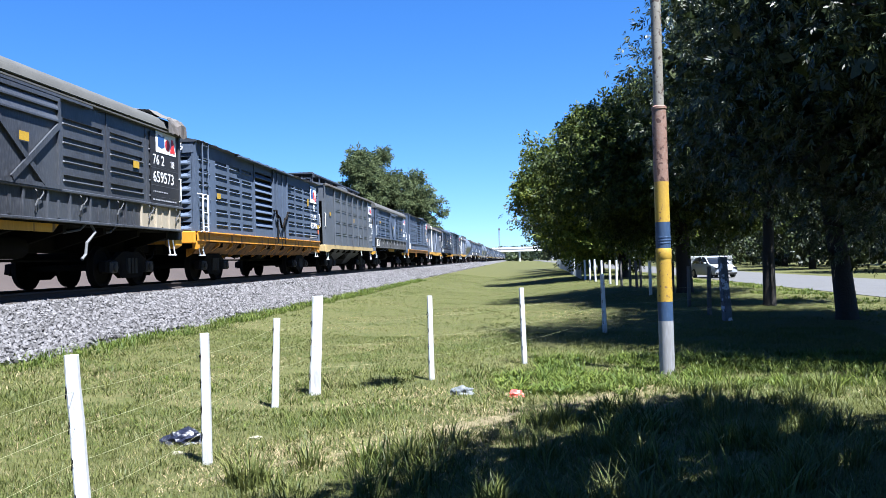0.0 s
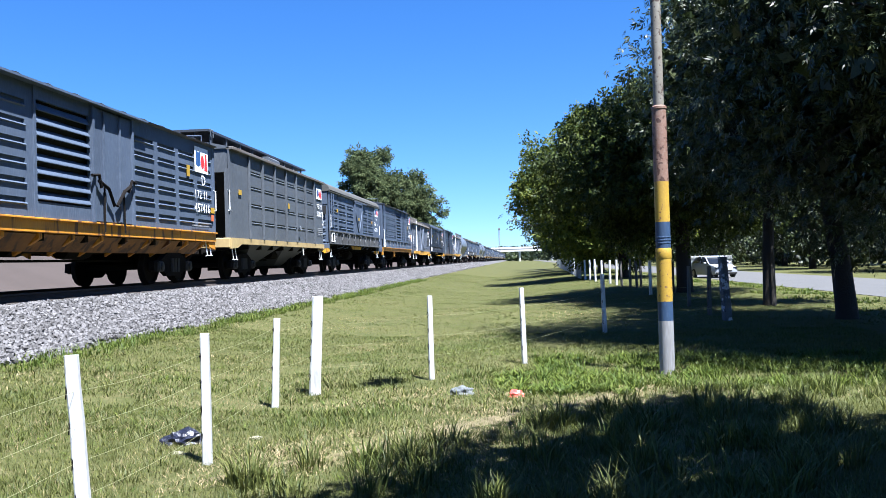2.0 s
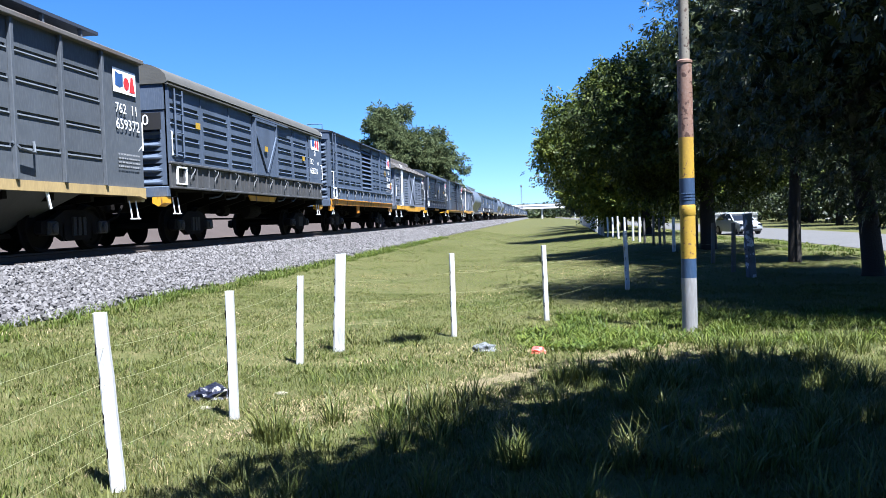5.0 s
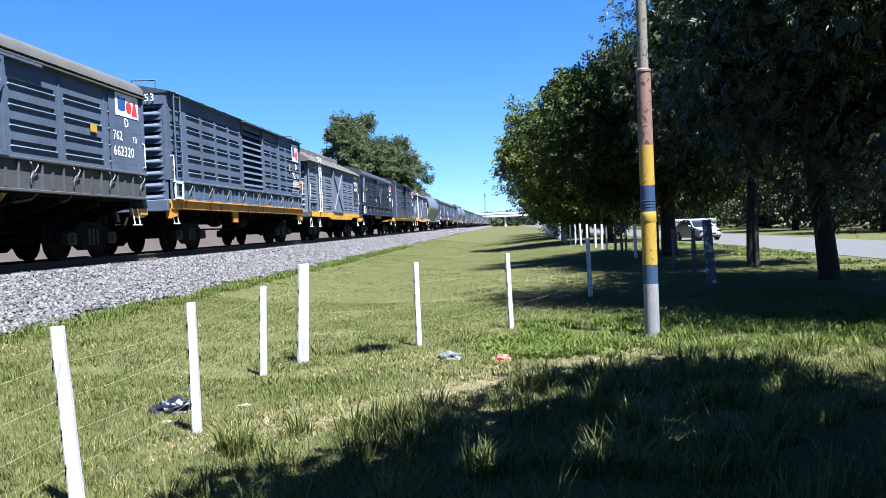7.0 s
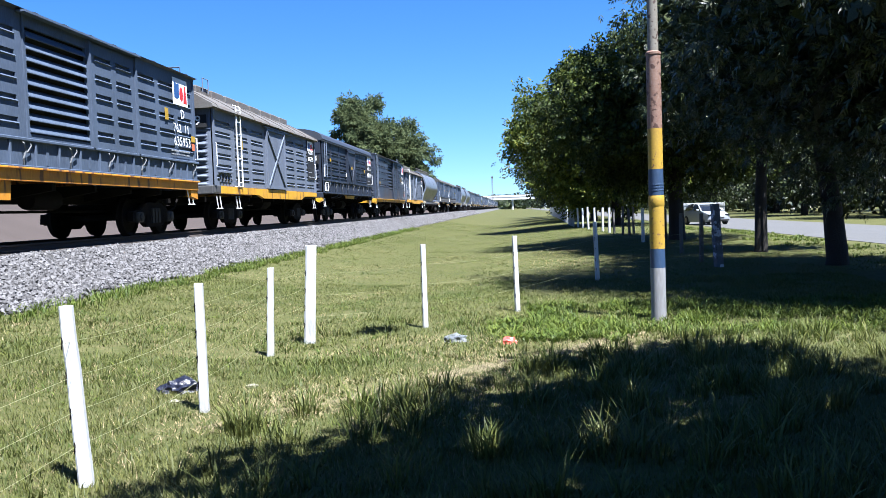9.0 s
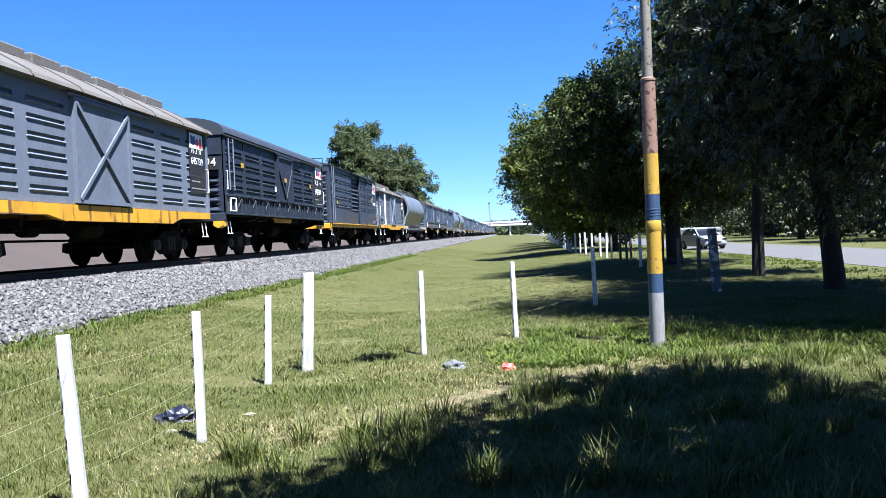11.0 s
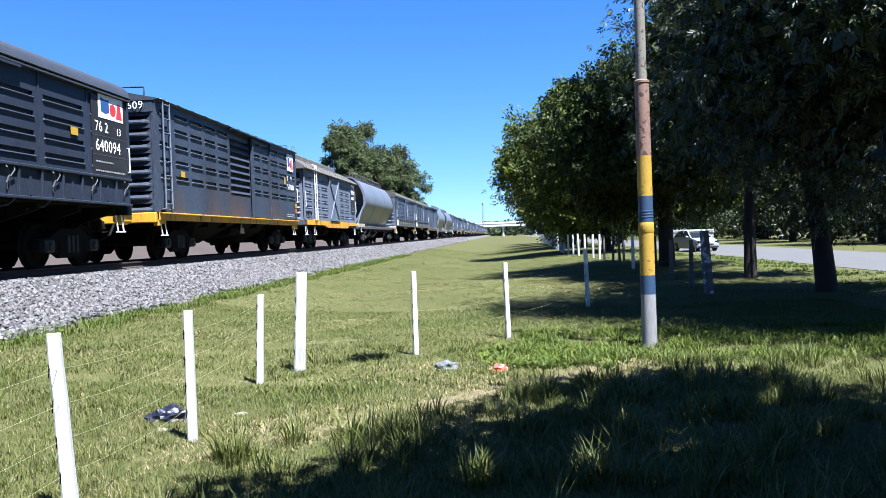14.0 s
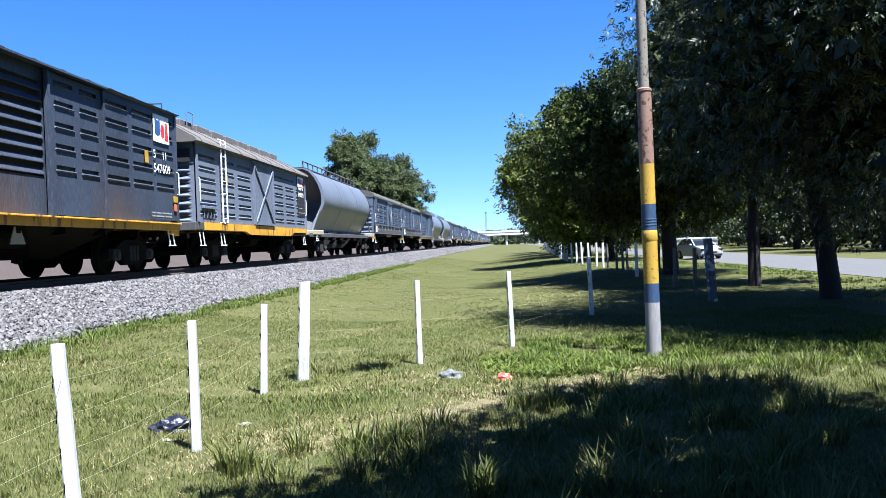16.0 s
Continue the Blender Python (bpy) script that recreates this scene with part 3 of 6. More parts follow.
# ---- trees ----
def tree(x, y, h, r, trunk_r, leaves, mat, label, seed, clear=2.4, squash=1.0, leaf=0.13, lean=0.0, shift=(0, 0), inner=8000, clumps=150, fluff=0.24, foot=(0, 0), lobes=(), tri=False, reach=1.08, gaps=()):
    """A tapered trunk with forking limbs and a crown of leaf clumps, uneven in outline."""
    rnd = random.Random(seed)
    nr = np.random.RandomState(seed)
    g = thing("tree", label, "tree", "street trees", at=pose(x, y, ground_z(x, y)))
    s = Shape()
    fork = clear * 1.1
    bend = rnd.uniform(-0.1, 0.1)
    fx, fy = foot
    s.tube([(fx, fy, -0.3), (fx + 0.02, fy, 0.15), (fx * 0.6 + lean * 0.3 + bend * 0.3, fy * 0.6, fork * 0.5), (lean + bend, 0.03, fork), (lean * 1.3, 0, fork + (h - fork) * 0.5), (lean * 1.4, 0, h * 0.92)],
           [trunk_r * 1.5, trunk_r * 1.15, trunk_r, trunk_r * 0.9, trunk_r * 0.45, 0.03], 12)
    cz, rz = clear * 0.75 + (h - clear * 0.75) / 2, (h - clear * 0.75) / 2
    # clump centres in an egg-shaped crown
    cs = []
    while len(cs) < clumps:
        p = nr.uniform(-1, 1, 3)
        d = np.linalg.norm(p)
        if d > 1 or d < 0.35:
            continue
        wide = 1.0 - 0.35 * max(0, p[2])
        q = np.array([p[0] * r * wide + shift[0], p[1] * r * wide + shift[1], cz + p[2] * rz])
        if len(cs) % 4 == 0:
            # boughs that reach out past the rest
            q[0], q[1] = shift[0] + (q[0] - shift[0]) * reach, shift[1] + (q[1] - shift[1]) * reach
        q *= 1 + 0.10 * noise.noise((q[0] * 0.5 + seed, q[1] * 0.5, q[2] * 0.5))
        cs.append(q)
    for dx, dy, dz, lr, count in lobes:
        for _ in range(count):
            p = np.clip(nr.normal(0, 0.55, 3), -0.85, 0.85)
            cs.append(np.array([dx + p[0] * lr, dy + p[1] * lr, dz + p[2] * lr * 0.6]))
    for q in cs[:clumps + sum(k[4] for k in lobes if k[3] > 0.4)][::6]:
        a = Vector((lean, 0, fork + (h - fork) * rnd.uniform(0, 0.35)))
        b = Vector(q)
        m = (a + b) / 2 + Vector((0, 0, 0.1 * r))
        s.tube([a, m, b], [trunk_r * 0.35, trunk_r * 0.2, 0.02], 6, cap=False)
    # the smallest lobes are unseen sprigs, hung out to cast a leaf shadow
    for dx, dy, dz, lr, count in lobes:
        if lr < 0.4:
            s.tube([(lean, 0, fork), (dx * 0.5, dy * 0.5, (fork + dz) / 2 + 0.6), (dx, dy, dz)], [0.03, 0.01, 0.006], 6, cap=False)
    part("trunk", s, BARK, g, smooth=True)
    cs = np.array(cs)
    swell = np.full(len(cs), 1.0)
    for k, (dx, dy, dz, lr, count) in enumerate(lobes):
        if lr < 0.4:
            first = clumps + sum(q[4] for q in lobes[:k])
            swell[first:first + count] = 0.2
    size = r * fluff
    n = leaves
    pick = nr.randint(0, len(cs), n)
    off = nr.normal(0, 1, (n, 3))
    off /= np.linalg.norm(off, axis=1)[:, None]
    off *= (nr.uniform(0.35, 1.0, n) ** 0.6)[:, None] * size * (swell * nr.uniform(0.7, 1.35, len(cs)))[pick][:, None]
    off[:, 2] *= 0.75
    c = cs[pick] + off

    def quads(c, lw, ll):
        n = len(c)
        d = nr.normal(0, 1, (n, 3))
        d[:, 2] -= 0.6
        d /= np.linalg.norm(d, axis=1)[:, None]
        w = np.cross(d, nr.normal(0, 1, (n, 3)))
        w /= np.linalg.norm(w, axis=1)[:, None]
        k = nr.uniform(0.7, 1.3, n)[:, None]
        v = np.stack([c - d * ll * k / 2, c + w * lw * k / 2, c + d * ll * k / 2, c - w * lw * k / 2], 1).reshape(-1, 3)
        return v, np.arange(n * 4).reshape(-1, 4)
    # leaves hang in sprays of seven from a twig
    k7 = np.arange(n) % 7
    heads = np.repeat(np.arange(0, n, 7), 7)[:n]
    d0 = nr.normal(0, 1, (n, 3)) * 0.6 + off / max(size, 1e-3)
    d0[:, 2] -= 0.7
    d0 = d0[heads] / np.linalg.norm(d0[heads], axis=1)[:, None]
    side = np.cross(d0, nr.normal(0, 1, (n, 3))[heads])
    side /= np.linalg.norm(side, axis=1)[:, None]
    out = np.where(k7 == 6, 0.0, np.where(k7 % 2 == 0, 1.0, -1.0))[:, None]
    leaf = leaf * np.where(swell[pick][heads] < 1, 0.45, 1.0)[:, None]
    along = ((k7 // 2) * 0.42)[:, None] * leaf
    dl = d0 * 0.75 + side * out * 0.8 + nr.normal(0, 0.16, (n, 3)) + np.array([0, 0, -0.15])
    dl /= np.linalg.norm(dl, axis=1)[:, None]
    wl = np.cross(dl, np.cross(side, d0) + nr.normal(0, 0.35, (n, 3)))
    wl /= np.linalg.norm(wl, axis=1)[:, None]
    ll = leaf * 1.15 * nr.uniform(0.75, 1.25, n)[:, None]
    c = c[heads] + d0 * along + dl * ll * 0.5
    wl = wl * (2.0 if tri else 1.0)
    v = np.stack([c - dl * ll / 2, c + wl * leaf * 0.16 - dl * ll * 0.08, c + dl * ll / 2, c - wl * leaf * 0.16 - dl * ll * 0.08], 1).reshape(-1, 3)
    f = np.arange(n * 4).reshape(-1, 4)
    if tri:
        v = v.reshape(-1, 4, 3)[:, [1, 2, 3]].reshape(-1, 3)
        f = np.arange(n * 3).reshape(-1, 3)
    if inner:
        # oversized leaves added in the heart of the crown to block light there
        ci = cs[swell == 1.0]
        ci = ci[nr.randint(0, len(ci), inner)]
        ci = (ci - [shift[0], shift[1], cz]) * nr.uniform(0.3, 0.8, inner)[:, None] + nr.normal(0, size * 0.3, (inner, 3)) + [shift[0], shift[1], cz]
        v2, f2 = quads(ci, 0.30, 0.46)
        v2 = v2.reshape(-1, 4, 3)[:, [1, 2, 3]].reshape(-1, 3) if tri else v2
        f2 = np.arange(inner * 3).reshape(-1, 3) if tri else f2
        f = np.concatenate([f, f2 + len(v)])
        v = np.concatenate([v, v2])
    if gaps:
        # chinks in the canopy: the way of the sunbeam through each is kept clear
        n = f.shape[1]
        w = v.reshape(-1, n, 3)
        mid = w.mean(axis=1) + [x, y, 0]
        keep = np.full(len(w), True)
        for gx, gy, gr in gaps:
            keep &= np.hypot(mid[:, 0] - mid[:, 2] * SUN_TO.x / SUN_TO.z - gx, mid[:, 1] - mid[:, 2] * SUN_TO.y / SUN_TO.z - gy) > gr
        v = w[keep].reshape(-1, 3)
        f = np.arange(len(v)).reshape(-1, n)
    part_ob = new("crown", raw_mesh("crown", v.tolist(), f.tolist(), mat))
    part_ob.parent = g
    return g


SHADY = "big dark green broadleaf tree of the roadside row"
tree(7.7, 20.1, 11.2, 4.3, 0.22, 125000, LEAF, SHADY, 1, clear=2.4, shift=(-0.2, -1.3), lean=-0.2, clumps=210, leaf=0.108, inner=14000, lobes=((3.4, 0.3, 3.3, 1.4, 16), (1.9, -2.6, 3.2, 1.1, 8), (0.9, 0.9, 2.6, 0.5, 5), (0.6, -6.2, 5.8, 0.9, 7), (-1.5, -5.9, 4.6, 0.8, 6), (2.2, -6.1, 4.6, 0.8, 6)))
# its two lobes above 12 m are out of sight, added to cast finger shadows
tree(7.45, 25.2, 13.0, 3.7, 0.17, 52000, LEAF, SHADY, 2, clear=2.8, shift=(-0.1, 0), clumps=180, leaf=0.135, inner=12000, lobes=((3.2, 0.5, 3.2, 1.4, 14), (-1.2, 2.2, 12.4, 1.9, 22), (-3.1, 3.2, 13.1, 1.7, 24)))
# overhead boughs of the nearer big tree, added out of sight to cast shade
SHADE_BOUGHS = tuple((bx, by, 7.0 if by < -3 else 7.4, 0.7, 8) for by in (-4.9, -3.6, -2.4) for bx in (-3.7, -2.5, -1.3, -0.1, 1.1)) + ((-5.6, -1.6, 9.0, 0.8, 24), (-4.5, -2.4, 8.6, 0.9, 22), (-4.2, -0.9, 9.0, 0.9, 20))
# its own lobes at 9 m and up are likewise unseen shade casters
tree(9.0, 15.8, 9.2, 5.2, 0.27, 190000, LEAF, SHADY, 13, clear=2.8, lean=0.3, shift=(-0.6, -1.7), clumps=220, reach=1.0, fluff=0.2, leaf=0.105, inner=14000, lobes=((3.0, 1.6, 3.9, 1.3, 12), (-5.3, -0.4, 9.4, 1.4, 26), (-3.6, 0.6, 9.2, 1.7, 24), (-4.4, -5.0, 6.2, 0.9, 7), (-3.0, -6.2, 5.2, 0.8, 6)) + SHADE_BOUGHS)
# these two crowns take the leaf copies that carry painted sunlight
tree(6.5, 32.8, 8.2, 5.0, 0.28, 90000, LEAF_HALF_LIT, SHADY, 3, clear=2.7, shift=(-0.7, -0.3), clumps=260, fluff=0.16, leaf=0.165, inner=14000, tri=True)
tree(7.0, 55.0, 11.6, 5.9, 0.30, 84000, LEAF_SUNLIT, SHADY, 4, clear=1.3, shift=(-0.8, 0), clumps=290, fluff=0.15, leaf=0.25, inner=18000, tri=True)
tree(7.2, 72.0, 11.4, 6.0, 0.28, 30000, LEAF, SHADY, 5, clear=1.8, shift=(-0.8, 0), clumps=170, leaf=0.28, tri=True)
tree(7.4, 85.0, 10.5, 5.8, 0.28, 20000, LEAF, SHADY, 6, clear=2.2, clumps=150, leaf=0.32, tri=True)
tree(7.6, 99.0, 10.5, 5.8, 0.28, 16000, LEAF, SHADY, 7, clear=2.2, clumps=150, leaf=0.36, tri=True)
tree(7.8, 114.0, 10.5, 5.8, 0.28, 14000, LEAF, SHADY, 8, clear=2.2, clumps=150, leaf=0.40, tri=True)
rnd = random.Random(8)
CHINKS = [(rnd.uniform(0.0, 4.8), rnd.uniform(4.6, 9.4), rnd.uniform(0.07, 0.15)) for k in range(26)] + [(1.39, 6.22, 0.13), (1.59, 7.29, 0.1), (2.67, 7.84, 0.1), (2.12, 5.9, 0.12), (1.63, 5.4, 0.1), (0.71, 7.67, 0.09), (-0.26, 5.69, 0.13)] + [(rnd.uniform(-0.3, 3.4), rnd.uniform(4.4, 7.3), rnd.uniform(0.09, 0.14)) for k in range(30)]
# unseen tree beside the camera, whose shade falls across the foreground
tree(4.48, 1.52, 10.4, 3.5, 0.30, 60000, LEAF, SHADY, 9, clear=7.2, clumps=135, leaf=0.25, inner=14000, fluff=0.2, foot=(2.7, -2.2), lobes=((-0.3, 3.4, 8.0, 1.2, 28), (2.6, 1.5, 8.0, 1.8, 34), (-2.8, 0.7, 8.0, 0.9, 14), (-1.5, 2.2, 8.0, 1.0, 16), (-0.2, 4.3, 8.0, 0.75, 10), (-3.9, 7.0, 8.0, 0.18, 4)), tri=True, gaps=CHINKS)
# two more unseen trees, added only to keep sky light off the shaded grass
tree(4.9, -5.0, 11.0, 6.0, 0.30, 36000, LEAF, SHADY, 10, clear=4.0, clumps=150, leaf=0.3, inner=16000, tri=True)
tree(11.2, 1.5, 11.0, 4.6, 0.30, 30000, LEAF, SHADY, 15, clear=3.0, clumps=150, leaf=0.24, inner=12000, tri=True)
# poplars beyond the line
tree(-20.4, 106, 16.2, 3.6, 0.4, 34000, FARLEAF, "tall green tree beyond the railway line", 11, clear=3.0, clumps=95, leaf=0.38, fluff=0.2, inner=3000, tri=True, reach=1.2)
tree(-18.6, 112, 16.8, 3.6, 0.4, 34000, FARLEAF, "tall green tree beyond the railway line", 14, clear=3.0, clumps=95, leaf=0.38, fluff=0.2, inner=3000, tri=True, reach=1.2)
tree(-15.0, 117, 14.6, 4.3, 0.4, 34000, FARLEAF, "tall green tree beyond the railway line", 12, clear=3.0, clumps=95, leaf=0.38, fluff=0.2, inner=3000, tri=True, reach=1.2)

# beyond the road
FARSIDE = "dark green garden tree beyond the road"
for i, (x, y, h, r) in enumerate(((27, 60, 9, 5), (26, 75, 9, 5), (33, 52, 10, 6), (36, 66, 10, 6), (29, 92, 10, 6), (27, 112, 10, 6), (24, 135, 10, 6), (38, 84, 11, 7), (45, 60, 11, 7), (24, 165, 11, 7))):
    tree(x, y, h, r, 0.28, 9000, LEAF, FARSIDE, 40 + i, clear=1.6 if i > 2 else 2.4, clumps=110, leaf=0.42, inner=2500, tri=True)


def far_woods(name, label, spots, leaf, per, seed):
    """Woods too far off to tell tree from tree: uneven heaps of leaf sprays on low trunks."""
    nr = np.random.RandomState(seed)
    cs = []
    for x, y, r, h in spots:
        p = nr.normal(0, 1, (per, 3))
        p /= np.linalg.norm(p, axis=1)[:, None]
        p *= nr.uniform(0.6, 1.05, per)[:, None]
        cs.append(np.c_[x + p[:, 0] * r, y + p[:, 1] * r, h * 0.52 + p[:, 2] * h * 0.52])
    c = np.concatenate(cs)
    n = len(c)
    d = nr.normal(0, 1, (n, 3))
    d /= np.linalg.norm(d, axis=1)[:, None]
    w = np.cross(d, nr.normal(0, 1, (n, 3)))
    w /= np.linalg.norm(w, axis=1)[:, None]
    k = nr.uniform(0.6, 1.3, n)[:, None] * leaf
    v = np.stack([c - d * k, c + w * k * 0.6, c + d * k, c - w * k * 0.6], 1).reshape(-1, 3)
    ob = new(name, raw_mesh(name, v.tolist(), np.arange(n * 4).reshape(-1, 4).tolist(), LEAF))
    tagged(ob, label, "woods", kind="stuff")


post = thing("utility_pole", "pale concrete utility pole standing on grass across the road", "utility pole", at=pose(27.6, 74.0, 0))
part("shaft", Shape().tube([(0, 0, -0.3), (0, 0, 3.5), (0, 0, 7.5)], [0.24, 0.2, 0.15], 10), CONCRETE, post, smooth=True)
part("crossarm", Shape().box(-0.9, 0.9, -0.06, 0.06, 7.0, 7.14, 0.01), OLDWOOD, post)
for k in (-0.75, 0.0, 0.75):
    part("insulator", Shape().lathe([(0.03, 7.14), (0.06, 7.18), (0.05, 7.26), (0.02, 7.3)], 8, "z", (k, 0, 0)), WHITE, post)

pickets = thing("picket_fence", "white picket fence of a garden across the road", "picket fence", at=pose(22.4, 88.0, 0))
s = Shape()
for k in range(90):
    s.prism_x([(0.24 * k - 0.05, 0.05), (0.24 * k + 0.05, 0.05), (0.24 * k + 0.05, 1.25), (0.24 * k, 1.35), (0.24 * k - 0.05, 1.25)], -0.03, -0.005)
tagged(part("pickets", s, WHITEWASH, pickets), kind="stuff")
for z in (0.35, 1.0):
    part("rail", Shape().box(0.0, 0.04, -0.1, 21.5, z, z + 0.08), WHITEWASH, pickets)

rnd = random.Random(77)
far_woods("hedge", "dark garden shrubs and hedge beyond the road", [(rnd.uniform(29, 34) + 0.02 * k, 40 + 4.5 * k, rnd.uniform(2.2, 3.4), rnd.uniform(3.0, 6.5)) for k in range(40)], 0.30, 650, 5)
far_woods("far_woods", "dark distant woods behind the overpass", [(rnd.uniform(-110, 170), rnd.uniform(560, 700), rnd.uniform(8, 14), rnd.uniform(7, 12)) for k in range(90)], 1.2, 260, 6)
far_woods("far_woods", "dark distant trees along the road", [(rnd.uniform(24, 60), 190 + 6 * k, rnd.uniform(5, 9), rnd.uniform(7, 11)) for k in range(50)], 0.8, 300, 7)


# ---- overpass in the distance ----
def overpass():
    g = thing("overpass", "pale concrete road overpass crossing the line far off", "overpass", at=pose(0, 520, 0))
    part("deck", Shape().box(-60, 45, -5, 5, 6.2, 8.0, 0.1), CONCRETE, g)
    part("parapet", Shape().box(-60, 45, -5.2, -4.9, 8.0, 9.1), CONCRETE, g)
    for x in (-40, -20, 1.5, 22, 38):
        s = Shape()
        for yy in (-3, 3):
            s.tube([(x, yy, -0.5), (x, yy, 5.6)], 0.7, 10)
        s.box(x - 0.9, x + 0.9, -4.6, 4.6, 5.5, 6.25)
        part("pier", s, CONCRETE, g)


overpass()
mast = thing("lattice_mast", "thin pale lattice mast far behind the overpass", "mast", at=pose(-10.0, 470, 0))
for dx, dy in ((-0.35, -0.35), (0.35, -0.35), (0, 0.4)):
    part("leg", Shape().tube([(dx, dy, 0), (dx, dy, 19.5)], 0.07, 5), STEEL, mast)
for i in range(12):
    z = 1.5 * i + 0.7
    part("brace", Shape().bar((-0.35, -0.35, z), (0.35, -0.35, z + 1.3), 0.06, 0.06), STEEL, mast)
    part("brace", Shape().bar((0.35, -0.35, z), (0, 0.4, z + 1.3), 0.06, 0.06), STEEL, mast)
part("antenna", Shape().box(-0.5, 0.5, -0.3, 0.3, 18.6, 19.5, 0.08), STEEL, mast)


# ---- parked car ----
def parked_car():
    g = thing("car", "white hatchback car parked at the road edge", "car", at=pose(13.0, 56.0, 0.02, 0, 0, 12))
    W = 0.82

    def shell(rows, mat, name, label=""):
        """Cross-sections along y: half width low, half width high, foot and head."""
        v = []
        for y, w0, w1, z0, z1 in rows:
            v += [(-w0 * 0.96, y, z0), (-w0, y, (z0 + z1) / 2), (-w1, y, z1), (w1, y, z1), (w0, y, (z0 + z1) / 2), (w0 * 0.96, y, z0)]
        n = len(rows)
        f = [(i * 6 + k, i * 6 + (k + 1) % 6, (i + 1) * 6 + (k + 1) % 6, (i + 1) * 6 + k) for i in range(n - 1) for k in range(6)]
        f += [tuple(range(6))[::-1], tuple(range((n - 1) * 6, n * 6))]
        return part(name, Shape().add(v, f), mat, g, label, smooth=True)
    shell([(-1.98, 0.6, 0.56, 0.34, 0.6), (-1.9, 0.76, 0.66, 0.25, 0.7), (-1.4, W, 0.72, 0.2, 0.82), (-0.85, W, 0.74, 0.2, 0.92), (0.9, W, 0.75, 0.2, 0.96), (1.6, 0.8, 0.72, 0.22, 0.95), (1.85, 0.76, 0.66, 0.3, 0.85)], CARWHITE, "body")
    shell([(-0.95, 0.74, 0.70, 0.88, 0.92), (-0.2, 0.74, 0.60, 0.9, 1.34), (0.4, 0.74, 0.60, 0.92, 1.41), (1.1, 0.74, 0.58, 0.92, 1.36), (1.75, 0.72, 0.64, 0.9, 0.95)], CARGLASS, "cabin", "dark tinted windows")
    shell([(-0.25, 0.60, 0.56, 1.32, 1.37), (0.4, 0.61, 0.57, 1.38, 1.45), (1.15, 0.59, 0.55, 1.32, 1.40)], CARWHITE, "roof")
    for sx in (-1, 1):
        for p, q in (((0.73, -0.98, 0.9), (0.6, -0.2, 1.37)), ((0.755, 0.25, 0.92), (0.61, 0.3, 1.40)), ((0.74, 1.65, 0.93), (0.59, 1.1, 1.37))):
            part("pillar", Shape().bar((sx * p[0], p[1], p[2]), (sx * q[0], q[1], q[2]), 0.07, 0.05, (1, 0, 0)), CARWHITE, g)
        part("mirror", Shape().box(sx * 0.86 - 0.09, sx * 0.86 + 0.09, -0.72, -0.6, 0.92, 1.04, 0.03), CARWHITE, g)
        part("headlight", Shape().box(sx * 0.58 - 0.15, sx * 0.58 + 0.15, -1.99, -1.86, 0.58, 0.70, 0.03), CARGLASS, g)
        part("fog_light", Shape().lathe([(0.02, -0.02), (0.06, -0.02), (0.06, 0.02), (0.02, 0.02)], 10, "y", (sx * 0.55, -1.95, 0.36)), CARGLASS, g)
        for y in (-1.25, 1.2):
            w = part("wheel", Shape().lathe([(0.05, -0.09), (0.28, -0.09), (0.3, -0.05), (0.3, 0.05), (0.28, 0.09), (0.05, 0.09)], 16, "x", (sx * 0.76, y, 0.3)), RUBBER, g)
            part("rim", Shape().lathe([(0.05, -0.1), (0.18, -0.1), (0.18, 0.1), (0.05, 0.1)], 12, "x", (sx * 0.76, y, 0.3)), STEEL, w)
    part("grille", Shape().box(-0.36, 0.36, -2.0, -1.9, 0.42, 0.52, 0.02), RUBBER, g)
    part("bumper", Shape().box(-0.7, 0.7, -2.01, -1.9, 0.26, 0.38, 0.03), RUBBER, g)


parked_car()


# ---- litter ----
def crumpled(name, label, cat, x, y, sx, sy, sz, mat, seed):
    rnd = random.Random(seed)
    bm = bmesh.new()
    bmesh.ops.create_icosphere(bm, subdivisions=3, radius=1)
    for q in bm.verts:
        n = noise.noise(q.co * 2.2 + Vector((seed, 0, 0))) * 0.5 + noise.noise(q.co * 5 + Vector((0, seed, 0))) * 0.3
        q.co = Vector((q.co.x * sx, q.co.y * sy, max(-0.1, q.co.z) * sz)) * (1 + n)
    me = bpy.data.meshes.new(name)
    bm.to_mesh(me)
    bm.free()
    me.materials.append(mat)
    ob = new(name, me)
    ob.location = (x, y, ground_z(x, y) + relief(x, y) + 0.006)
    tagged(ob, label, cat)


crumpled("rubbish_bag", "torn black plastic rubbish bag lying in grass", "rubbish bag", -3.17, 7.45, 0.2, 0.14, 0.11, BAGBLACK, 1)
crumpled("plastic_scrap", "crumpled clear plastic scrap lying in grass", "plastic scrap", -0.75, 10.2, 0.16, 0.12, 0.07, BAGPALE, 2)
crumpled("wrapper", "crumpled bright red wrapper lying on dry grass", "wrapper", -0.07, 9.9, 0.085, 0.07, 0.075, REDPACK, 3)
crumpled("paper_scrap", "pale paper scrap lying in grass", "paper scrap", -2.55, 7.65, 0.06, 0.05, 0.02, PAPER, 4)
crumpled("paper_scrap", "pale paper scrap lying in grass", "paper scrap", -3.05, 7.02, 0.055, 0.045, 0.02, PAPER, 5)


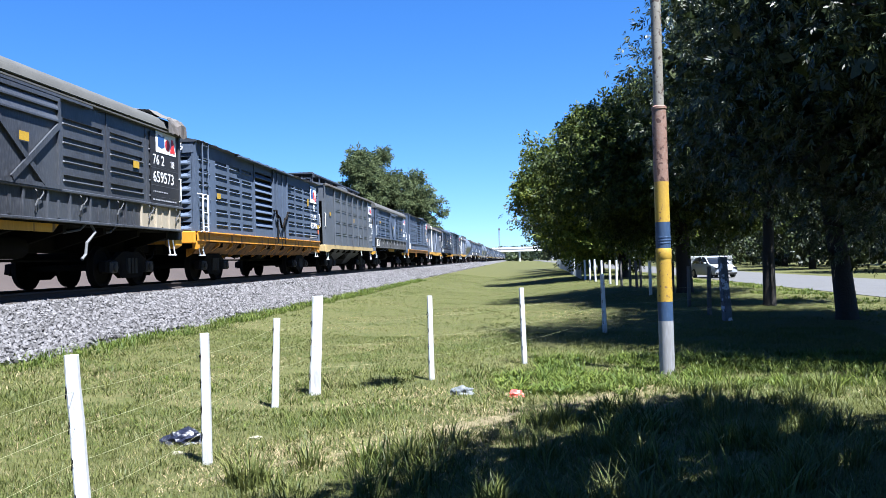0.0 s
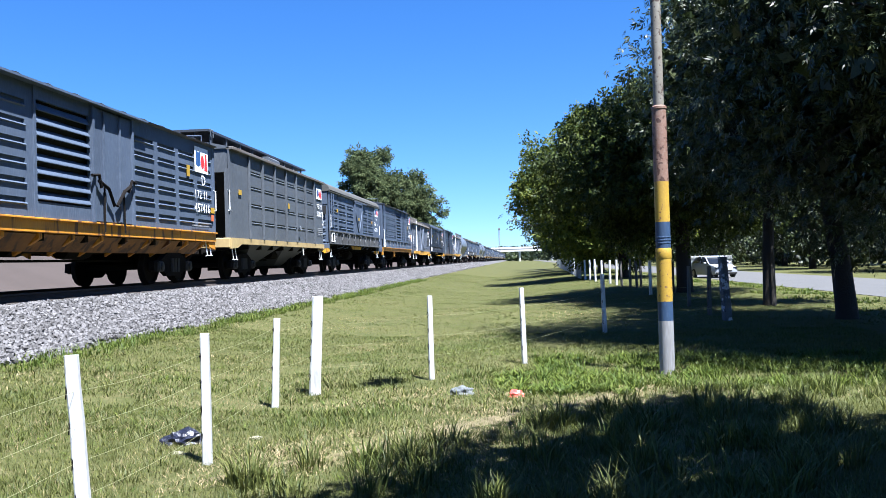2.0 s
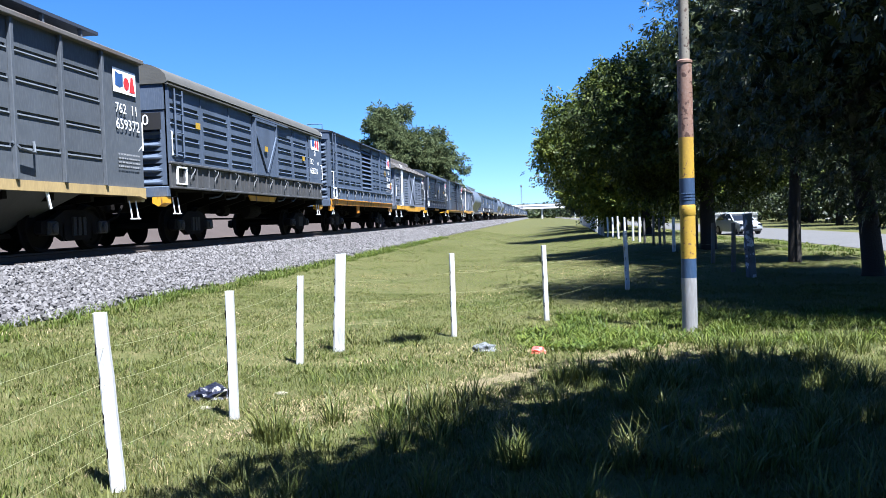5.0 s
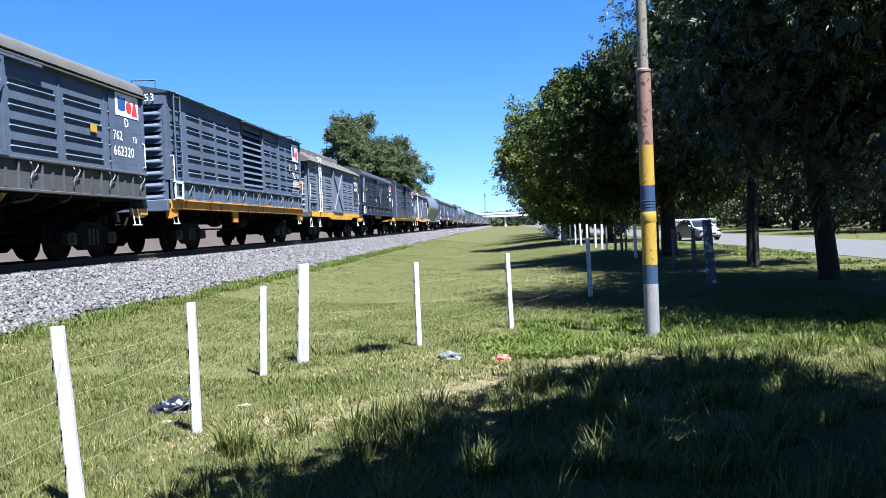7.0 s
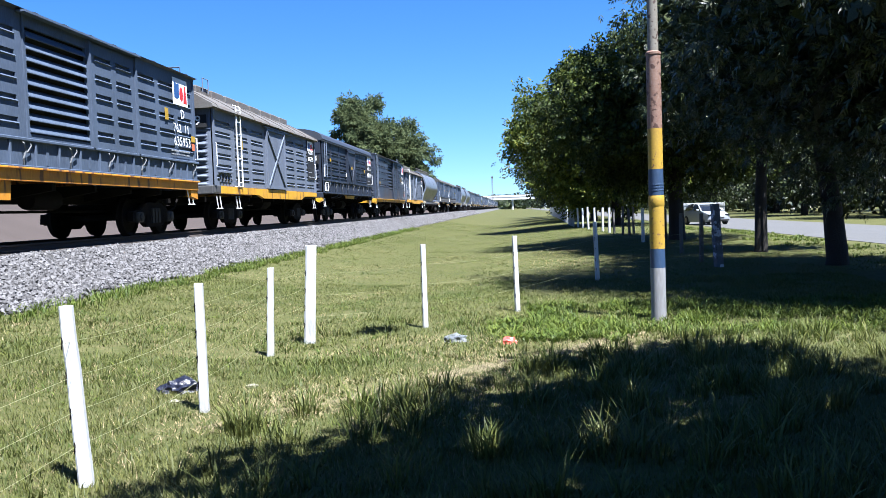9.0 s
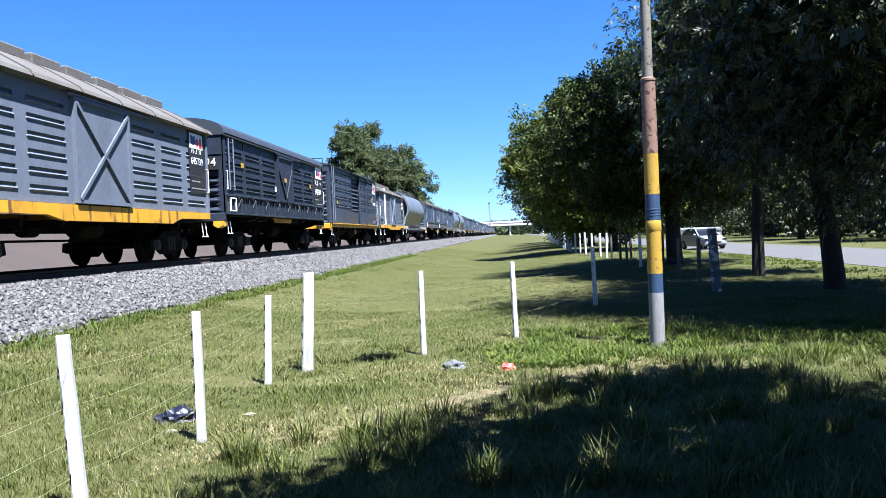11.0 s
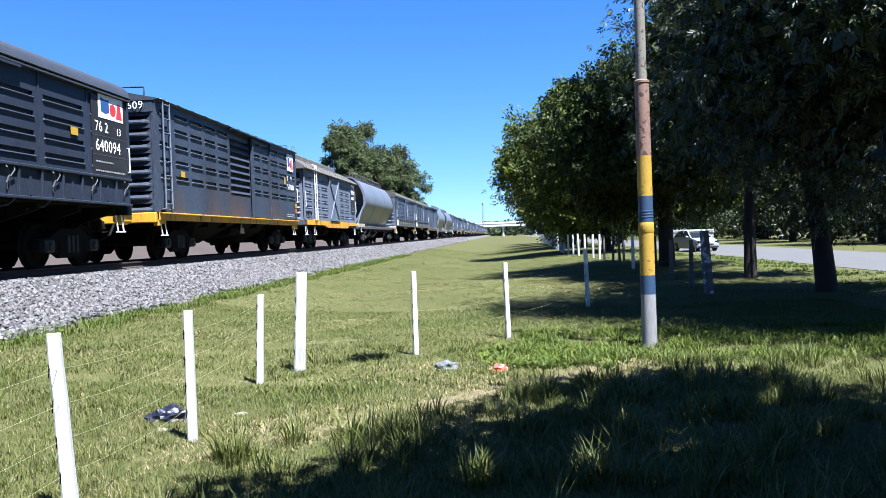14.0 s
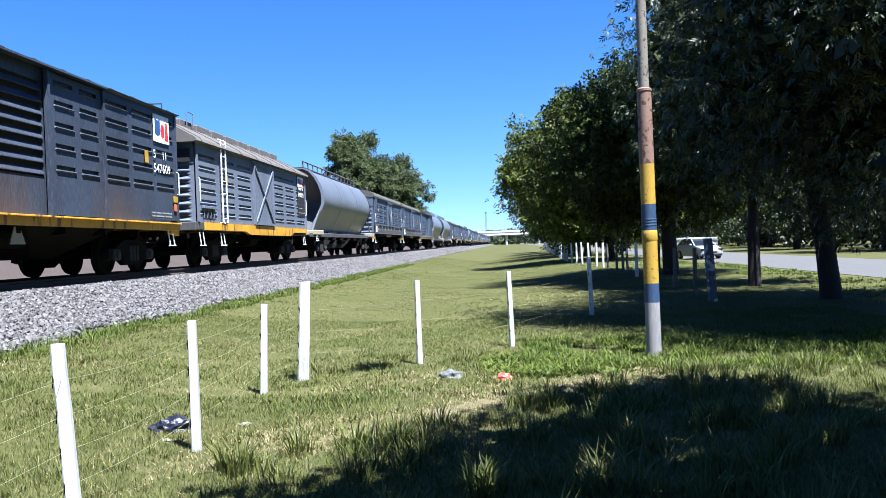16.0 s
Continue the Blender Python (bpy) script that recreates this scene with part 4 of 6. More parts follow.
# ---- worn path ----
def worn_path():
    line = [(-2.5, 6.1), (-1.7, 6.9), (-0.9, 7.8), (-0.1, 8.75), (0.6, 9.55), (1.3, 10.25), (2.0, 10.95)]
    s = Shape()
    rows = []
    for i in range(61):
        u = i / 10
        k = min(5, int(u))
        (xa, ya), (xb, yb) = line[k], line[k + 1]
        x, y = xa + (xb - xa) * (u - k), ya + (yb - ya) * (u - k)
        thin = math.sin(math.pi * min(1.0, 0.02 + u / 6.1)) ** 0.7
        w = (0.2 + 0.26 * noise.noise((u * 1.7, 3.0, 0.0)) + 0.08 * noise.noise((u * 6, 5.0, 0.0))) * thin
        w2 = (0.2 + 0.26 * noise.noise((u * 2.1, 8.0, 0.0)) + 0.08 * noise.noise((u * 7, 1.0, 0.0))) * thin
        row = []
        for q in (-w, -w * 0.4, w2 * 0.4, w2):
            px, py = x - 0.72 * q, y + 0.70 * q
            lift = 0.014 if abs(q) < 0.5 * w else -0.012
            row.append((px, py, ground_z(px, py) + relief(px, py) + lift))
        rows.append(row)
    v = [p for r in rows for p in r]
    s.add(v, [(i * 4 + j, i * 4 + j + 1, (i + 1) * 4 + j + 1, (i + 1) * 4 + j) for i in range(60) for j in range(3)])
    tagged(part("worn_path", s, WORN), "pale worn path of dry soil and straw", "path", kind="structure")


worn_path()


# ---- grass ----
def make_grass():
    nr = np.random.RandomState(3)

    def blades(n, xs, ys, h0, h1, w, mat, name, label, keep=None, bend=0.5, tuft=0, spear=False):
        x, y = nr.uniform(*xs, n), nr.uniform(*ys, n)
        if tuft:
            x, y = x[::tuft], y[::tuft]
        if keep is not None:
            k = keep(x, y)
            x, y = x[k], y[k]
        away = None
        if tuft:
            m = len(x)
            big = np.repeat(nr.uniform(0.5, 1.25, m), tuft)
            away = nr.normal(0, 1, (m * tuft, 2)) * 0.05
            x, y = np.repeat(x, tuft) + away[:, 0], np.repeat(y, tuft) + away[:, 1]
        n = len(x)
        z = np.array([ground_z(a, b) + (relief(a, b) if -7.4 < a < 11.5 else 0) for a, b in zip(x, y)]) - 0.01
        h = nr.uniform(h0, h1, n)
        a = nr.uniform(0, 2 * np.pi, n)
        if tuft:
            h *= big
            a = np.arctan2(away[:, 1], away[:, 0]) + nr.normal(0, 0.5, n)
        d = np.stack([np.cos(a), np.sin(a)], 1)
        t = np.stack([-np.sin(a), np.cos(a)], 1)
        b = h * nr.uniform(0.15, 1.0, n) * bend
        ww = w * nr.uniform(0.7, 1.3, n)
        o = np.stack([x, y], 1)

        def row(k, lean, width):
            c = o + d * (b * lean)[:, None]
            return [np.c_[c - t * (ww * width)[:, None], z + h * k], np.c_[c + t * (ww * width)[:, None], z + h * k]]
        if spear:
            # one narrow leaf each, for the dense short sward
            v = np.stack(row(0, 0, 1) + row(1.0, 1.0, 0.0)[:1], 1).reshape(-1, 3)
            ob = new(name, raw_mesh(name, v.tolist(), np.arange(n * 3).reshape(-1, 3).tolist(), mat))
            tagged(ob, label, "grass", kind="stuff")
            return
        v = np.stack(row(0, 0, 1) + row(0.55, 0.35, 0.8) + row(0.9, 1.0, 0.0)[:1], 1).reshape(-1, 3)
        i = np.arange(n)[:, None] * 5
        f = (i + [0, 1, 3, 2]).tolist() + (i + [2, 3, 4]).tolist()
        ob = new(name, raw_mesh(name, v.tolist(), f, mat))
        tagged(ob, label, "grass", kind="stuff")

    def lumpy(s, c, sc=1.0):
        return lambda x, y: np.array([noise.noise((a * sc, b * sc, s)) > c for a, b in zip(x, y)])

    def off_path(x, y):
        worn = np.array([abs(b - (8.9 + 0.95 * a + 0.3 * noise.noise((a, b, 1.0)))) < 0.32 + 0.75 * noise.noise((a * 1.3, b * 1.3, 5.0)) and -2.9 < a < 2.0 or noise.noise((a * 0.9, b * 0.9, 41.0)) > 0.33 for a, b in zip(x, y)])
        return ~worn | (nr.uniform(0, 1, len(x)) < 0.3)

    blades(215000, (-6.2, 4.6), (3.2, 9), 0.025, 0.07, 0.0037, BLADE, "short_grass", "short mown green grass", off_path, bend=1.2, spear=True)
    blades(60000, (-6.2, 5), (-4, 3.2), 0.025, 0.07, 0.006, BLADE, "short_grass", "short mown green grass", bend=1.2, spear=True)
    blades(190000, (-7.2, 7), (9, 18), 0.02, 0.06, 0.006, BLADE, "short_grass", "short mown green grass", off_path, bend=1.5, spear=True)
    blades(105000, (-7.2, 11), (18, 45), 0.015, 0.05, 0.012, BLADE, "short_grass", "short mown green grass", bend=2.0, spear=True)
    blades(36000, (-7.2, 11), (45, 85), 0.015, 0.05, 0.028, BLADE, "short_grass", "short mown green grass", bend=2.2, spear=True)
    blades(9000, (8.6, 12.0), (19, 46), 0.05, 0.16, 0.016, LUSH, "tall_grass", "weeds and tall grass along the road edge", lumpy(14, 0.02, 0.6), bend=0.9, tuft=10)
    blades(24000, (-6.0, 3.0), (4.0, 12), 0.05, 0.12, 0.005, BLADE, "short_grass", "loose taller tufts in the mown grass", lumpy(21, 0.0, 0.9), bend=1.2, tuft=9)
    blades(17000, (-7.55, -6.6), (8, 60), 0.06, 0.18, 0.008, LUSH, "tall_grass", "taller grass fringe along the ballast foot", lumpy(4, -0.25), bend=1.1, tuft=8)
    blades(2600, (-0.3, 1.4), (10.0, 11.6), 0.05, 0.13, 0.018, LUSH, "weeds", "broad-leaved green weeds beside a fence", lumpy(31, 0.0, 1.6), bend=1.6, tuft=7)
    blades(9000, (-7.0, 2.5), (4.2, 16), 0.025, 0.06, 0.011, LUSH, "weeds", "low clover patches in the mown grass", lumpy(33, 0.12, 0.55), bend=1.8, tuft=6)
    # unmown tufts in the foreground and round the pole
    near = lambda x, y: np.array([b > 3.0 and b < 6.8 + 1.2 * (a + 1.6) * 0.8 and noise.noise((a * 1.6, b * 1.6, 9.0)) > 0.05 for a, b in zip(x, y)])
    blades(30000, (-2.2, 4.0), (3.2, 10.2), 0.10, 0.30, 0.006, BLADE, "tall_grass", "unmown grass tufts in tree shade", near, bend=1.1, tuft=18)
    blades(22000, (0.2, 6.5), (10.2, 13.6), 0.05, 0.14, 0.010, LUSH, "tall_grass", "unmown grass tufts round the street pole", lumpy(1, -0.25, 1.2), bend=1.3, tuft=10)
    blades(5000, (-3.1, 0.5), (8.6, 12.5), 0.04, 0.12, 0.007, BLADE, "tall_grass", "unmown grass along the fence", lumpy(2, 0.05, 1.4), bend=1.3, tuft=10)
    blades(9000, (-2.2, 2.2), (6.0, 10.6), 0.02, 0.06, 0.004, STRAW, "dry_grass", "dry straw lying on a worn path", lumpy(6, -0.1, 0.9), bend=2.5)
    path = lambda x, y: np.array([abs(b - (8.9 + 0.95 * a + 0.3 * noise.noise((a, b, 1.0)))) < 0.75 + 0.5 * noise.noise((a * 1.5, b * 1.5, 5.0)) for a, b in zip(x, y)])
    blades(24000, (-2.8, 2.2), (5.2, 11.3), 0.015, 0.05, 0.005, STRAW, "dry_grass", "dry straw lying on a worn path", path, bend=2.5)
    blades(16000, (-7.0, 4), (9.0, 30), 0.02, 0.06, 0.006, STRAW, "dry_grass", "dry straw among the mown grass", lumpy(12, 0.1, 0.35), bend=2.2)
    blades(26000, (-6.2, 3.0), (3.6, 12), 0.03, 0.075, 0.003, STRAW, "dry_grass", "dry straw among the mown grass", lumpy(17, -0.1, 0.8), bend=1.6, spear=True)
    blades(7000, (-7.0, 0), (4.0, 16), 0.02, 0.06, 0.004, STRAW, "dry_grass", "dry straw among the mown grass", lumpy(8, 0.1, 0.7), bend=2.5)


make_grass()


# ---- wagons ----
def text_mesh(body, size, mat, depth=0.002):
    cu = bpy.data.curves.new("lettering", "FONT")
    cu.body, cu.size, cu.extrude = body, size * 1.35, depth
    cu.space_character = 1.05
    cu.resolution_u = 2
    ob = bpy.data.objects.new("lettering", cu)
    scene.collection.objects.link(ob)
    me = bpy.data.meshes.new_from_object(ob.evaluated_get(bpy.context.evaluated_depsgraph_get()))
    bpy.data.objects.remove(ob)
    me.materials.clear()
    me.materials.append(mat)
    return me


def lettering(body, size, parent, x, y, z, end=False, mat=None):
    ob = new("lettering", text_mesh(body, size, mat or WHITE))
    ob.parent = parent
    ob.matrix_basis = pose(x, y, z, 90, 0, 0 if end else 90)
    return ob


def skin(s, x, y0, y1, z0, z1, cols, rows, slot_h=0.10, depth=0.05, gap=0.22, margin=0.12, lip=0.032):
    """A steel side with rows of pressed slots, each with a raised lip below it; x is its plane."""
    sign = 1 if x > 0 else -1
    ys, zs = [y0], [z0]
    step = (y1 - y0 - 2 * margin) / max(cols, 1)
    for c in range(cols):
        a = y0 + margin + c * step
        ys += [a + gap / 2 - 0.03, a + gap / 2, a + step - gap / 2, a + step - gap / 2 + 0.03]
    ys.append(y1)
    for z in rows:
        lo = z - slot_h / 2
        zs += [lo - 0.052, lo - 0.028, lo, lo + slot_h]
    zs.append(z1)
    xi = x - sign * depth

    def at(i, j):
        ridge = j % 4 == 2 and i % 4 in (2, 3)
        return (x + (sign * lip if ridge else 0.0), ys[i], zs[j])
    for i in range(len(ys) - 1):
        for j in range(len(zs) - 1):
            p = [at(i, j), at(i + 1, j), at(i + 1, j + 1), at(i, j + 1)]
            if i % 4 == 2 and j % 4 == 3:
                q = [(xi, u[1], u[2]) for u in p]
                s.add(p + q, [(4, 5, 6, 7), (0, 1, 5, 4), (1, 2, 6, 5), (2, 3, 7, 6), (3, 0, 4, 7)])
            else:
                s.add(p, [(0, 1, 2, 3)])
    return s


def corrugated_end(s, y, z0, z1, out, n=7, w=1.46, depth=0.10):
    """An end wall with a stack of dished pressings: each rises inwards from a raised lip and ends under a sharp brow."""
    step = (z1 - z0) / n
    xs = [-w, -w + 0.1, -w + 0.2, -w + 0.34, w - 0.34, w - 0.2, w - 0.1, w]
    k = [0.0, 0.0, 0.7, 1.0, 1.0, 0.7, 0.0, 0.0]
    prof = [(0.0, 0.0), (0.10, 0.045), (0.20, 0.05), (0.34, 0.0), (0.66, -depth), (0.70, -depth), (0.72, 0.0)]
    levels = [(z0 + step * (i + f), o) for i in range(n) for f, o in prof] + [(z1, 0.0)]
    v = [(x, y + out * o * q, z) for z, o in levels for x, q in zip(xs, k)]
    m = len(xs)
    return s.add(v, [(j * m + i, j * m + i + 1, (j + 1) * m + i + 1, (j + 1) * m + i) for j in range(len(levels) - 1) for i in range(m - 1)])


def arch(w, z0, rise, n=12, over=0.0):
    """Half outline of an arched roof in x, z."""
    pts = []
    for i in range(n + 1):
        a = math.pi * i / n
        pts.append((-(w + over) * math.cos(a), z0 + rise * math.sin(a) ** 0.75))
    return pts


WHEEL_R = 0.46


def bogie(parent, y):
    b = new("bogie")
    b.parent = parent
    b.location = (0, y, 0)
    for sx in (-1, 1):
        x = sx * 1.10
        prof = [(-1.22, 0.36), (-1.18, 0.58), (-0.80, 0.62), (-0.42, 0.80), (0.42, 0.80), (0.80, 0.62), (1.18, 0.58), (1.22, 0.36),
                (0.98, 0.32), (0.66, 0.34), (0.38, 0.20), (-0.38, 0.20), (-0.66, 0.34), (-0.98, 0.32)]
        fr = part("side_frame", Shape().prism_x(prof, x - 0.07, x + 0.07), BLACK, b)
        sp = Shape()
        for k in (-0.17, 0.0, 0.17):
            sp.lathe([(0.06, 0.30)] + [(0.075 - 0.018 * (i % 2), 0.30 + 0.03 * i) for i in range(1, 12, 2)] + [(0.06, 0.66)], 6, "z", (x + sx * 0.09, k, 0))
        part("spring_nest", sp, GREASY, fr)
        for k in (-0.875, 0.875):
            part("axle_box", Shape().box(x - 0.12, x + 0.13, k - 0.16, k + 0.16, 0.32, 0.58, 0.03).lathe([(0.10, 0.12), (0.09, 0.16), (0.05, 0.17)], 10, "x", (x if sx > 0 else x - 0.29, k, 0.44)), GREASY, fr)
        for k in (-0.5, 0.5):
            part("brake_hanger", Shape().bar((x + sx * 0.05, k, 0.55), (x + sx * 0.05, k, 0.2), 0.05, 0.04), BLACK, fr)
            part("brake_shoe", Shape().prism_x([(k * 0.80, 0.28), (k * 0.90, 0.30), (k * 0.86, 0.48), (k * 0.94, 0.66), (k * 0.84, 0.68), (k * 0.76, 0.48)], sx * 0.875 - 0.05, sx * 0.875 + 0.05), GREASY, fr)
    part("bolster", Shape().box(-1.1, 1.1, -0.2, 0.2, 0.5, 0.82, 0.04), BLACK, b)
    wheels = []
    for k in (-0.875, 0.875):
        s = Shape()
        s.tube([(-1.02, 0, 0), (1.02, 0, 0)], 0.075, 10)
        for sx in (-1, 1):
            x = sx * 0.875
            p = [(0.08, -0.09), (0.13, -0.09), (0.15, -0.03), (0.33, -0.02), (0.39, -0.06), (0.49, -0.07), (0.49, -0.04), (WHEEL_R, -0.02), (WHEEL_R - 0.01, 0.07), (0.40, 0.07), (0.37, 0.02), (0.16, 0.02), (0.13, 0.09), (0.08, 0.09)]
            s.lathe([(r, h * sx) for r, h in p], 18, "x", (x, 0, 0))
        w = part("wheelset", s, BLACK, b, smooth=True)
        w.location = (0, k, WHEEL_R)
        wheels.append(w)
    return wheels


def ladder(parent, x, y, z0, z1, w=0.42, mat=WHITE, off=0.07):
    s = Shape()
    sx = 1 if x > 0 else -1
    xx = x + sx * off
    for k in (-w / 2, w / 2):
        s.tube([(x, y + k, z1 + 0.02), (xx, y + k, z1), (xx, y + k, z0), (x, y + k, z0 - 0.02)], 0.023, 6)
    n = max(2, int((z1 - z0) / 0.33))
    for i in range(n):
        z = z0 + 0.12 + (z1 - z0 - 0.24) * i / (n - 1)
        s.tube([(xx, y - w / 2, z), (xx, y + w / 2, z)], 0.014, 6)
    part("ladder", s, mat, parent)


def step_iron(parent, x, y, z, mat=WHITE):
    s = Shape()
    s.bar((x, y - 0.18, z), (x + 0.02, y - 0.11, z - 0.38), 0.03, 0.02, (0, 1, 0)).bar((x, y + 0.10, z), (x + 0.02, y + 0.17, z - 0.38), 0.03, 0.02, (0, 1, 0))
    s.box(x - 0.02, x + 0.06, y - 0.13, y + 0.19, z - 0.40, z - 0.375)
    part("step", s, mat, parent)


def grab(parent, x, y, z0, z1, mat=WHITE):
    sx = 1 if x > 0 else -1
    part("grab_iron", Shape().tube([(x, y, z0), (x + sx * 0.08, y, z0 + 0.02), (x + sx * 0.08, y, z1 - 0.02), (x, y, z1)], 0.014, 6), mat, parent)


def logo(parent, x, y, z, w=0.95, h=0.72):
    p = part("logo_panel", Shape().box(x, x + 0.006, y, y + w, z, z + h), WHITE, parent)
    a = x + 0.006

    def sheet(pts, mat, name):
        part(name, Shape().prism_x([(y + u * w, z + q * h) for u, q in pts], a, a + 0.004), mat, p)
    sheet([(0.09, 0.28), (0.26, 0.22), (0.42, 0.30), (0.42, 0.84), (0.26, 0.78), (0.09, 0.86)], LOGO_BLUE, "blue_mark")
    sheet([(0.57 + 0.13 * math.cos(0.7854 * k), 0.44 + 0.28 * math.sin(0.7854 * k)) for k in range(8)], LOGO_RED, "red_mark")
    sheet([(0.70, 0.12), (0.95, 0.12), (0.87, 0.78), (0.78, 0.78)], LOGO_RED, "red_mark")


def tag(parent, x, y, z, w=0.28, h=0.16, mat=TAG):
    part("tag", Shape().box(x, x + 0.006, y, y + w, z, z + h), mat, parent)


def stencil(parent, x, y, z, w=0.9, rows=2):
    """Lines of small unreadable stencilling."""
    rnd = random.Random(int(y * 100 + z * 10))
    s = Shape()
    for r in range(rows):
        u = 0.0
        while u < w:
            k = rnd.uniform(0.03, 0.11)
            s.box(x, x + 0.003, y + u, y + min(w, u + k), z - r * 0.085, z - r * 0.085 + 0.035)
            u += k + 0.03
    tagged(part("stencil", s, CHALK, parent), kind="stuff")


def coupler(parent, y, out):
    s = Shape().box(-0.12, 0.12, min(y, y + out * 0.45), max(y, y + out * 0.45), 0.84, 1.06, 0.02)
    s.box(-0.22, 0.22, min(y + out * 0.38, y + out * 0.62), max(y + out * 0.38, y + out * 0.62), 0.78, 1.12, 0.05)
    part("coupler", s, BLACK, parent)
    part("air_hose", Shape().tube([(0.35, y + out * 0.1, 0.95), (0.36, y + out * 0.35, 0.7), (0.2, y + out * 0.6, 0.55)], 0.03, 6), BLACK, parent)


def running_gear(g, L, z_floor):
    part("centre_sill", Shape().box(-0.28, 0.28, -L / 2 + 0.1, L / 2 - 0.1, 0.80, z_floor, 0.02), BLACK, g)
    n = 9
    for i in range(n):
        y = -L / 2 + 0.6 + (L - 1.2) * i / (n - 1)
        part("cross_bearer", Shape().prism_y([(-1.4, z_floor), (-1.4, z_floor - 0.14), (-0.3, 0.85), (0.3, 0.85), (1.4, z_floor - 0.14), (1.4, z_floor)], y - 0.06, y + 0.06), BLACK, g)
    part("air_reservoir", Shape().lathe([(0.05, -0.55), (0.2, -0.5), (0.22, -0.4), (0.22, 0.4), (0.2, 0.5), (0.05, 0.55)], 14, "y", (0.75, 0.6, 0.86)), BLACK, g, smooth=True)
    part("brake_cylinder", Shape().lathe([(0.06, -0.5), (0.06, -0.2), (0.17, -0.18), (0.17, 0.25), (0.1, 0.3)], 12, "y", (0.6, -1.4, 0.86)), BLACK, g, smooth=True)
    part("brake_rod", Shape().tube([(0.4, -L / 2 + 3, 0.62), (0.4, L / 2 - 3, 0.62)], 0.03, 6), BLACK, g)
    wheels = bogie(g, -L / 2 + 2.1) + bogie(g, L / 2 - 2.1)
    coupler(g, -L / 2, -1)
    coupler(g, L / 2, 1)
    return wheels


def door_v(g, x, y0, y1, z0, z1, mat, style, brace):
    """A sliding door with frame and diagonal braces."""
    sx = 1 if x > 0 else -1
    xo = x + sx * 0.05
    d = part("door", Shape().box(min(x - sx * 0.02, xo), max(x - sx * 0.02, xo), y0, y1, z0, z1, 0.01), mat, g)
    s = Shape()
    xa, xb = xo, xo + sx * 0.045
    for a, b in ((y0, y0 + 0.08), (y1 - 0.08, y1)):
        s.box(min(xa, xb), max(xa, xb), a, b, z0, z1)
    for a, b in ((z0, z0 + 0.08), (z1 - 0.08, z1)):
        s.box(min(xa, xb), max(xa, xb), y0 + 0.08, y1 - 0.08, a, b)
    part("door_frame", s, mat, d)
    m = (y0 + y1) / 2
    xm = xo + sx * 0.03
    pairs = {"V": (((y0 + 0.08, z1 - 0.45), (m, z0 + 0.1)), ((y1 - 0.08, z1 - 0.45), (m, z0 + 0.1))),
             "Y": (((y0 + 0.08, z1 - 0.55), (y1 - 0.55, z0 + 0.08)), ((y1 - 0.08, z1 - 0.55), (y0 + 0.55, z0 + 0.08))),
             "X": (((y0 + 0.08, z1 - 0.1), (y1 - 0.08, z0 + 0.08)), ((y1 - 0.08, z1 - 0.1), (y0 + 0.08, z0 + 0.08))), "": ()}[style]
    for k, ((ya, za), (yb, zb)) in enumerate(pairs):
        part("brace", Shape().bar((xm + sx * 0.01 * k, ya, za), (xm + sx * 0.01 * k, yb, zb), 0.04, 0.11 if style in "VY" else 0.075, (sx, 0, 0)), brace, d)
    if style == "Y":
        for z in (z1 - 0.22, z1 - 0.44):
            part("louvre", Shape().prism_y([(xo, z + 0.14), (xo + sx * 0.05, z), (xo + sx * 0.05, z - 0.03), (xo, z - 0.02)], y0 + 0.08, y1 - 0.08), mat, d)
    part("door_rail", Shape().box(min(x, x + sx * 0.1), max(x, x + sx * 0.1), y0 - 0.2, y1 + 1.2, z1 + 0.01, z1 + 0.06), mat, g)
    return d


def side_skirt(g, x, L, z0, z1, mat, beige=False):
    """The folded drop side below the body: framed flaps under a lit rail, with hooked stays."""
    sx = 1 if x > 0 else -1

    def slab(name, out0, out1, ya, yb, za, zb, m, c=0.0):
        part(name, Shape().box(min(x + sx * out0, x + sx * out1), max(x + sx * out0, x + sx * out1), ya, yb, za, zb, c), m, g)
    n = 18
    hook = HOOK if mat in (GREY, SKIRT) else SKIRT
    for i in range(n):
        y = -L / 2 + L * i / n
        m = BEIGE if beige and i >= n - 3 else mat
        slab("skirt_panel", 0.0, 0.02, y + 0.02, y + L / n - 0.02, z0 + 0.03, z1, m)
        if sx < 0:
            continue
        slab("skirt_post", 0.002, 0.065, y - 0.03 if i else y, y + 0.03, z0, z1 - 0.01, m, 0.008)
        k = y + L / n * 0.5
        if i % 2 == 1:
            part("hook", Shape().tube([(x + 0.03, k - 0.05, z1 + 0.02), (x + 0.09, k - 0.04, z1 - 0.05), (x + 0.07, k + 0.05, z1 - 0.17), (x + 0.06, k - 0.03, z1 - 0.32), (x + 0.05, k + 0.0, z1 - 0.44)], 0.015, 5), hook, g)
            part("hook", Shape().tube([(x + 0.03, k + 0.22, z1 + 0.02), (x + 0.08, k + 0.2, z1 - 0.08), (x + 0.06, k + 0.1, z1 - 0.2)], 0.013, 5), hook, g)
        else:
            slab("flap_hinge", 0.02, 0.05, k - 0.03, k + 0.03, z0 + 0.05, z1 - 0.16, m)
    slab("skirt_rail", 0.0, 0.085, -L / 2, L / 2, z1, z1 + 0.06, mat, 0.012)
    slab("skirt_foot", 0.0, 0.075, -L / 2, L / 2, z0 - 0.03, z0 + 0.025, mat, 0.01)


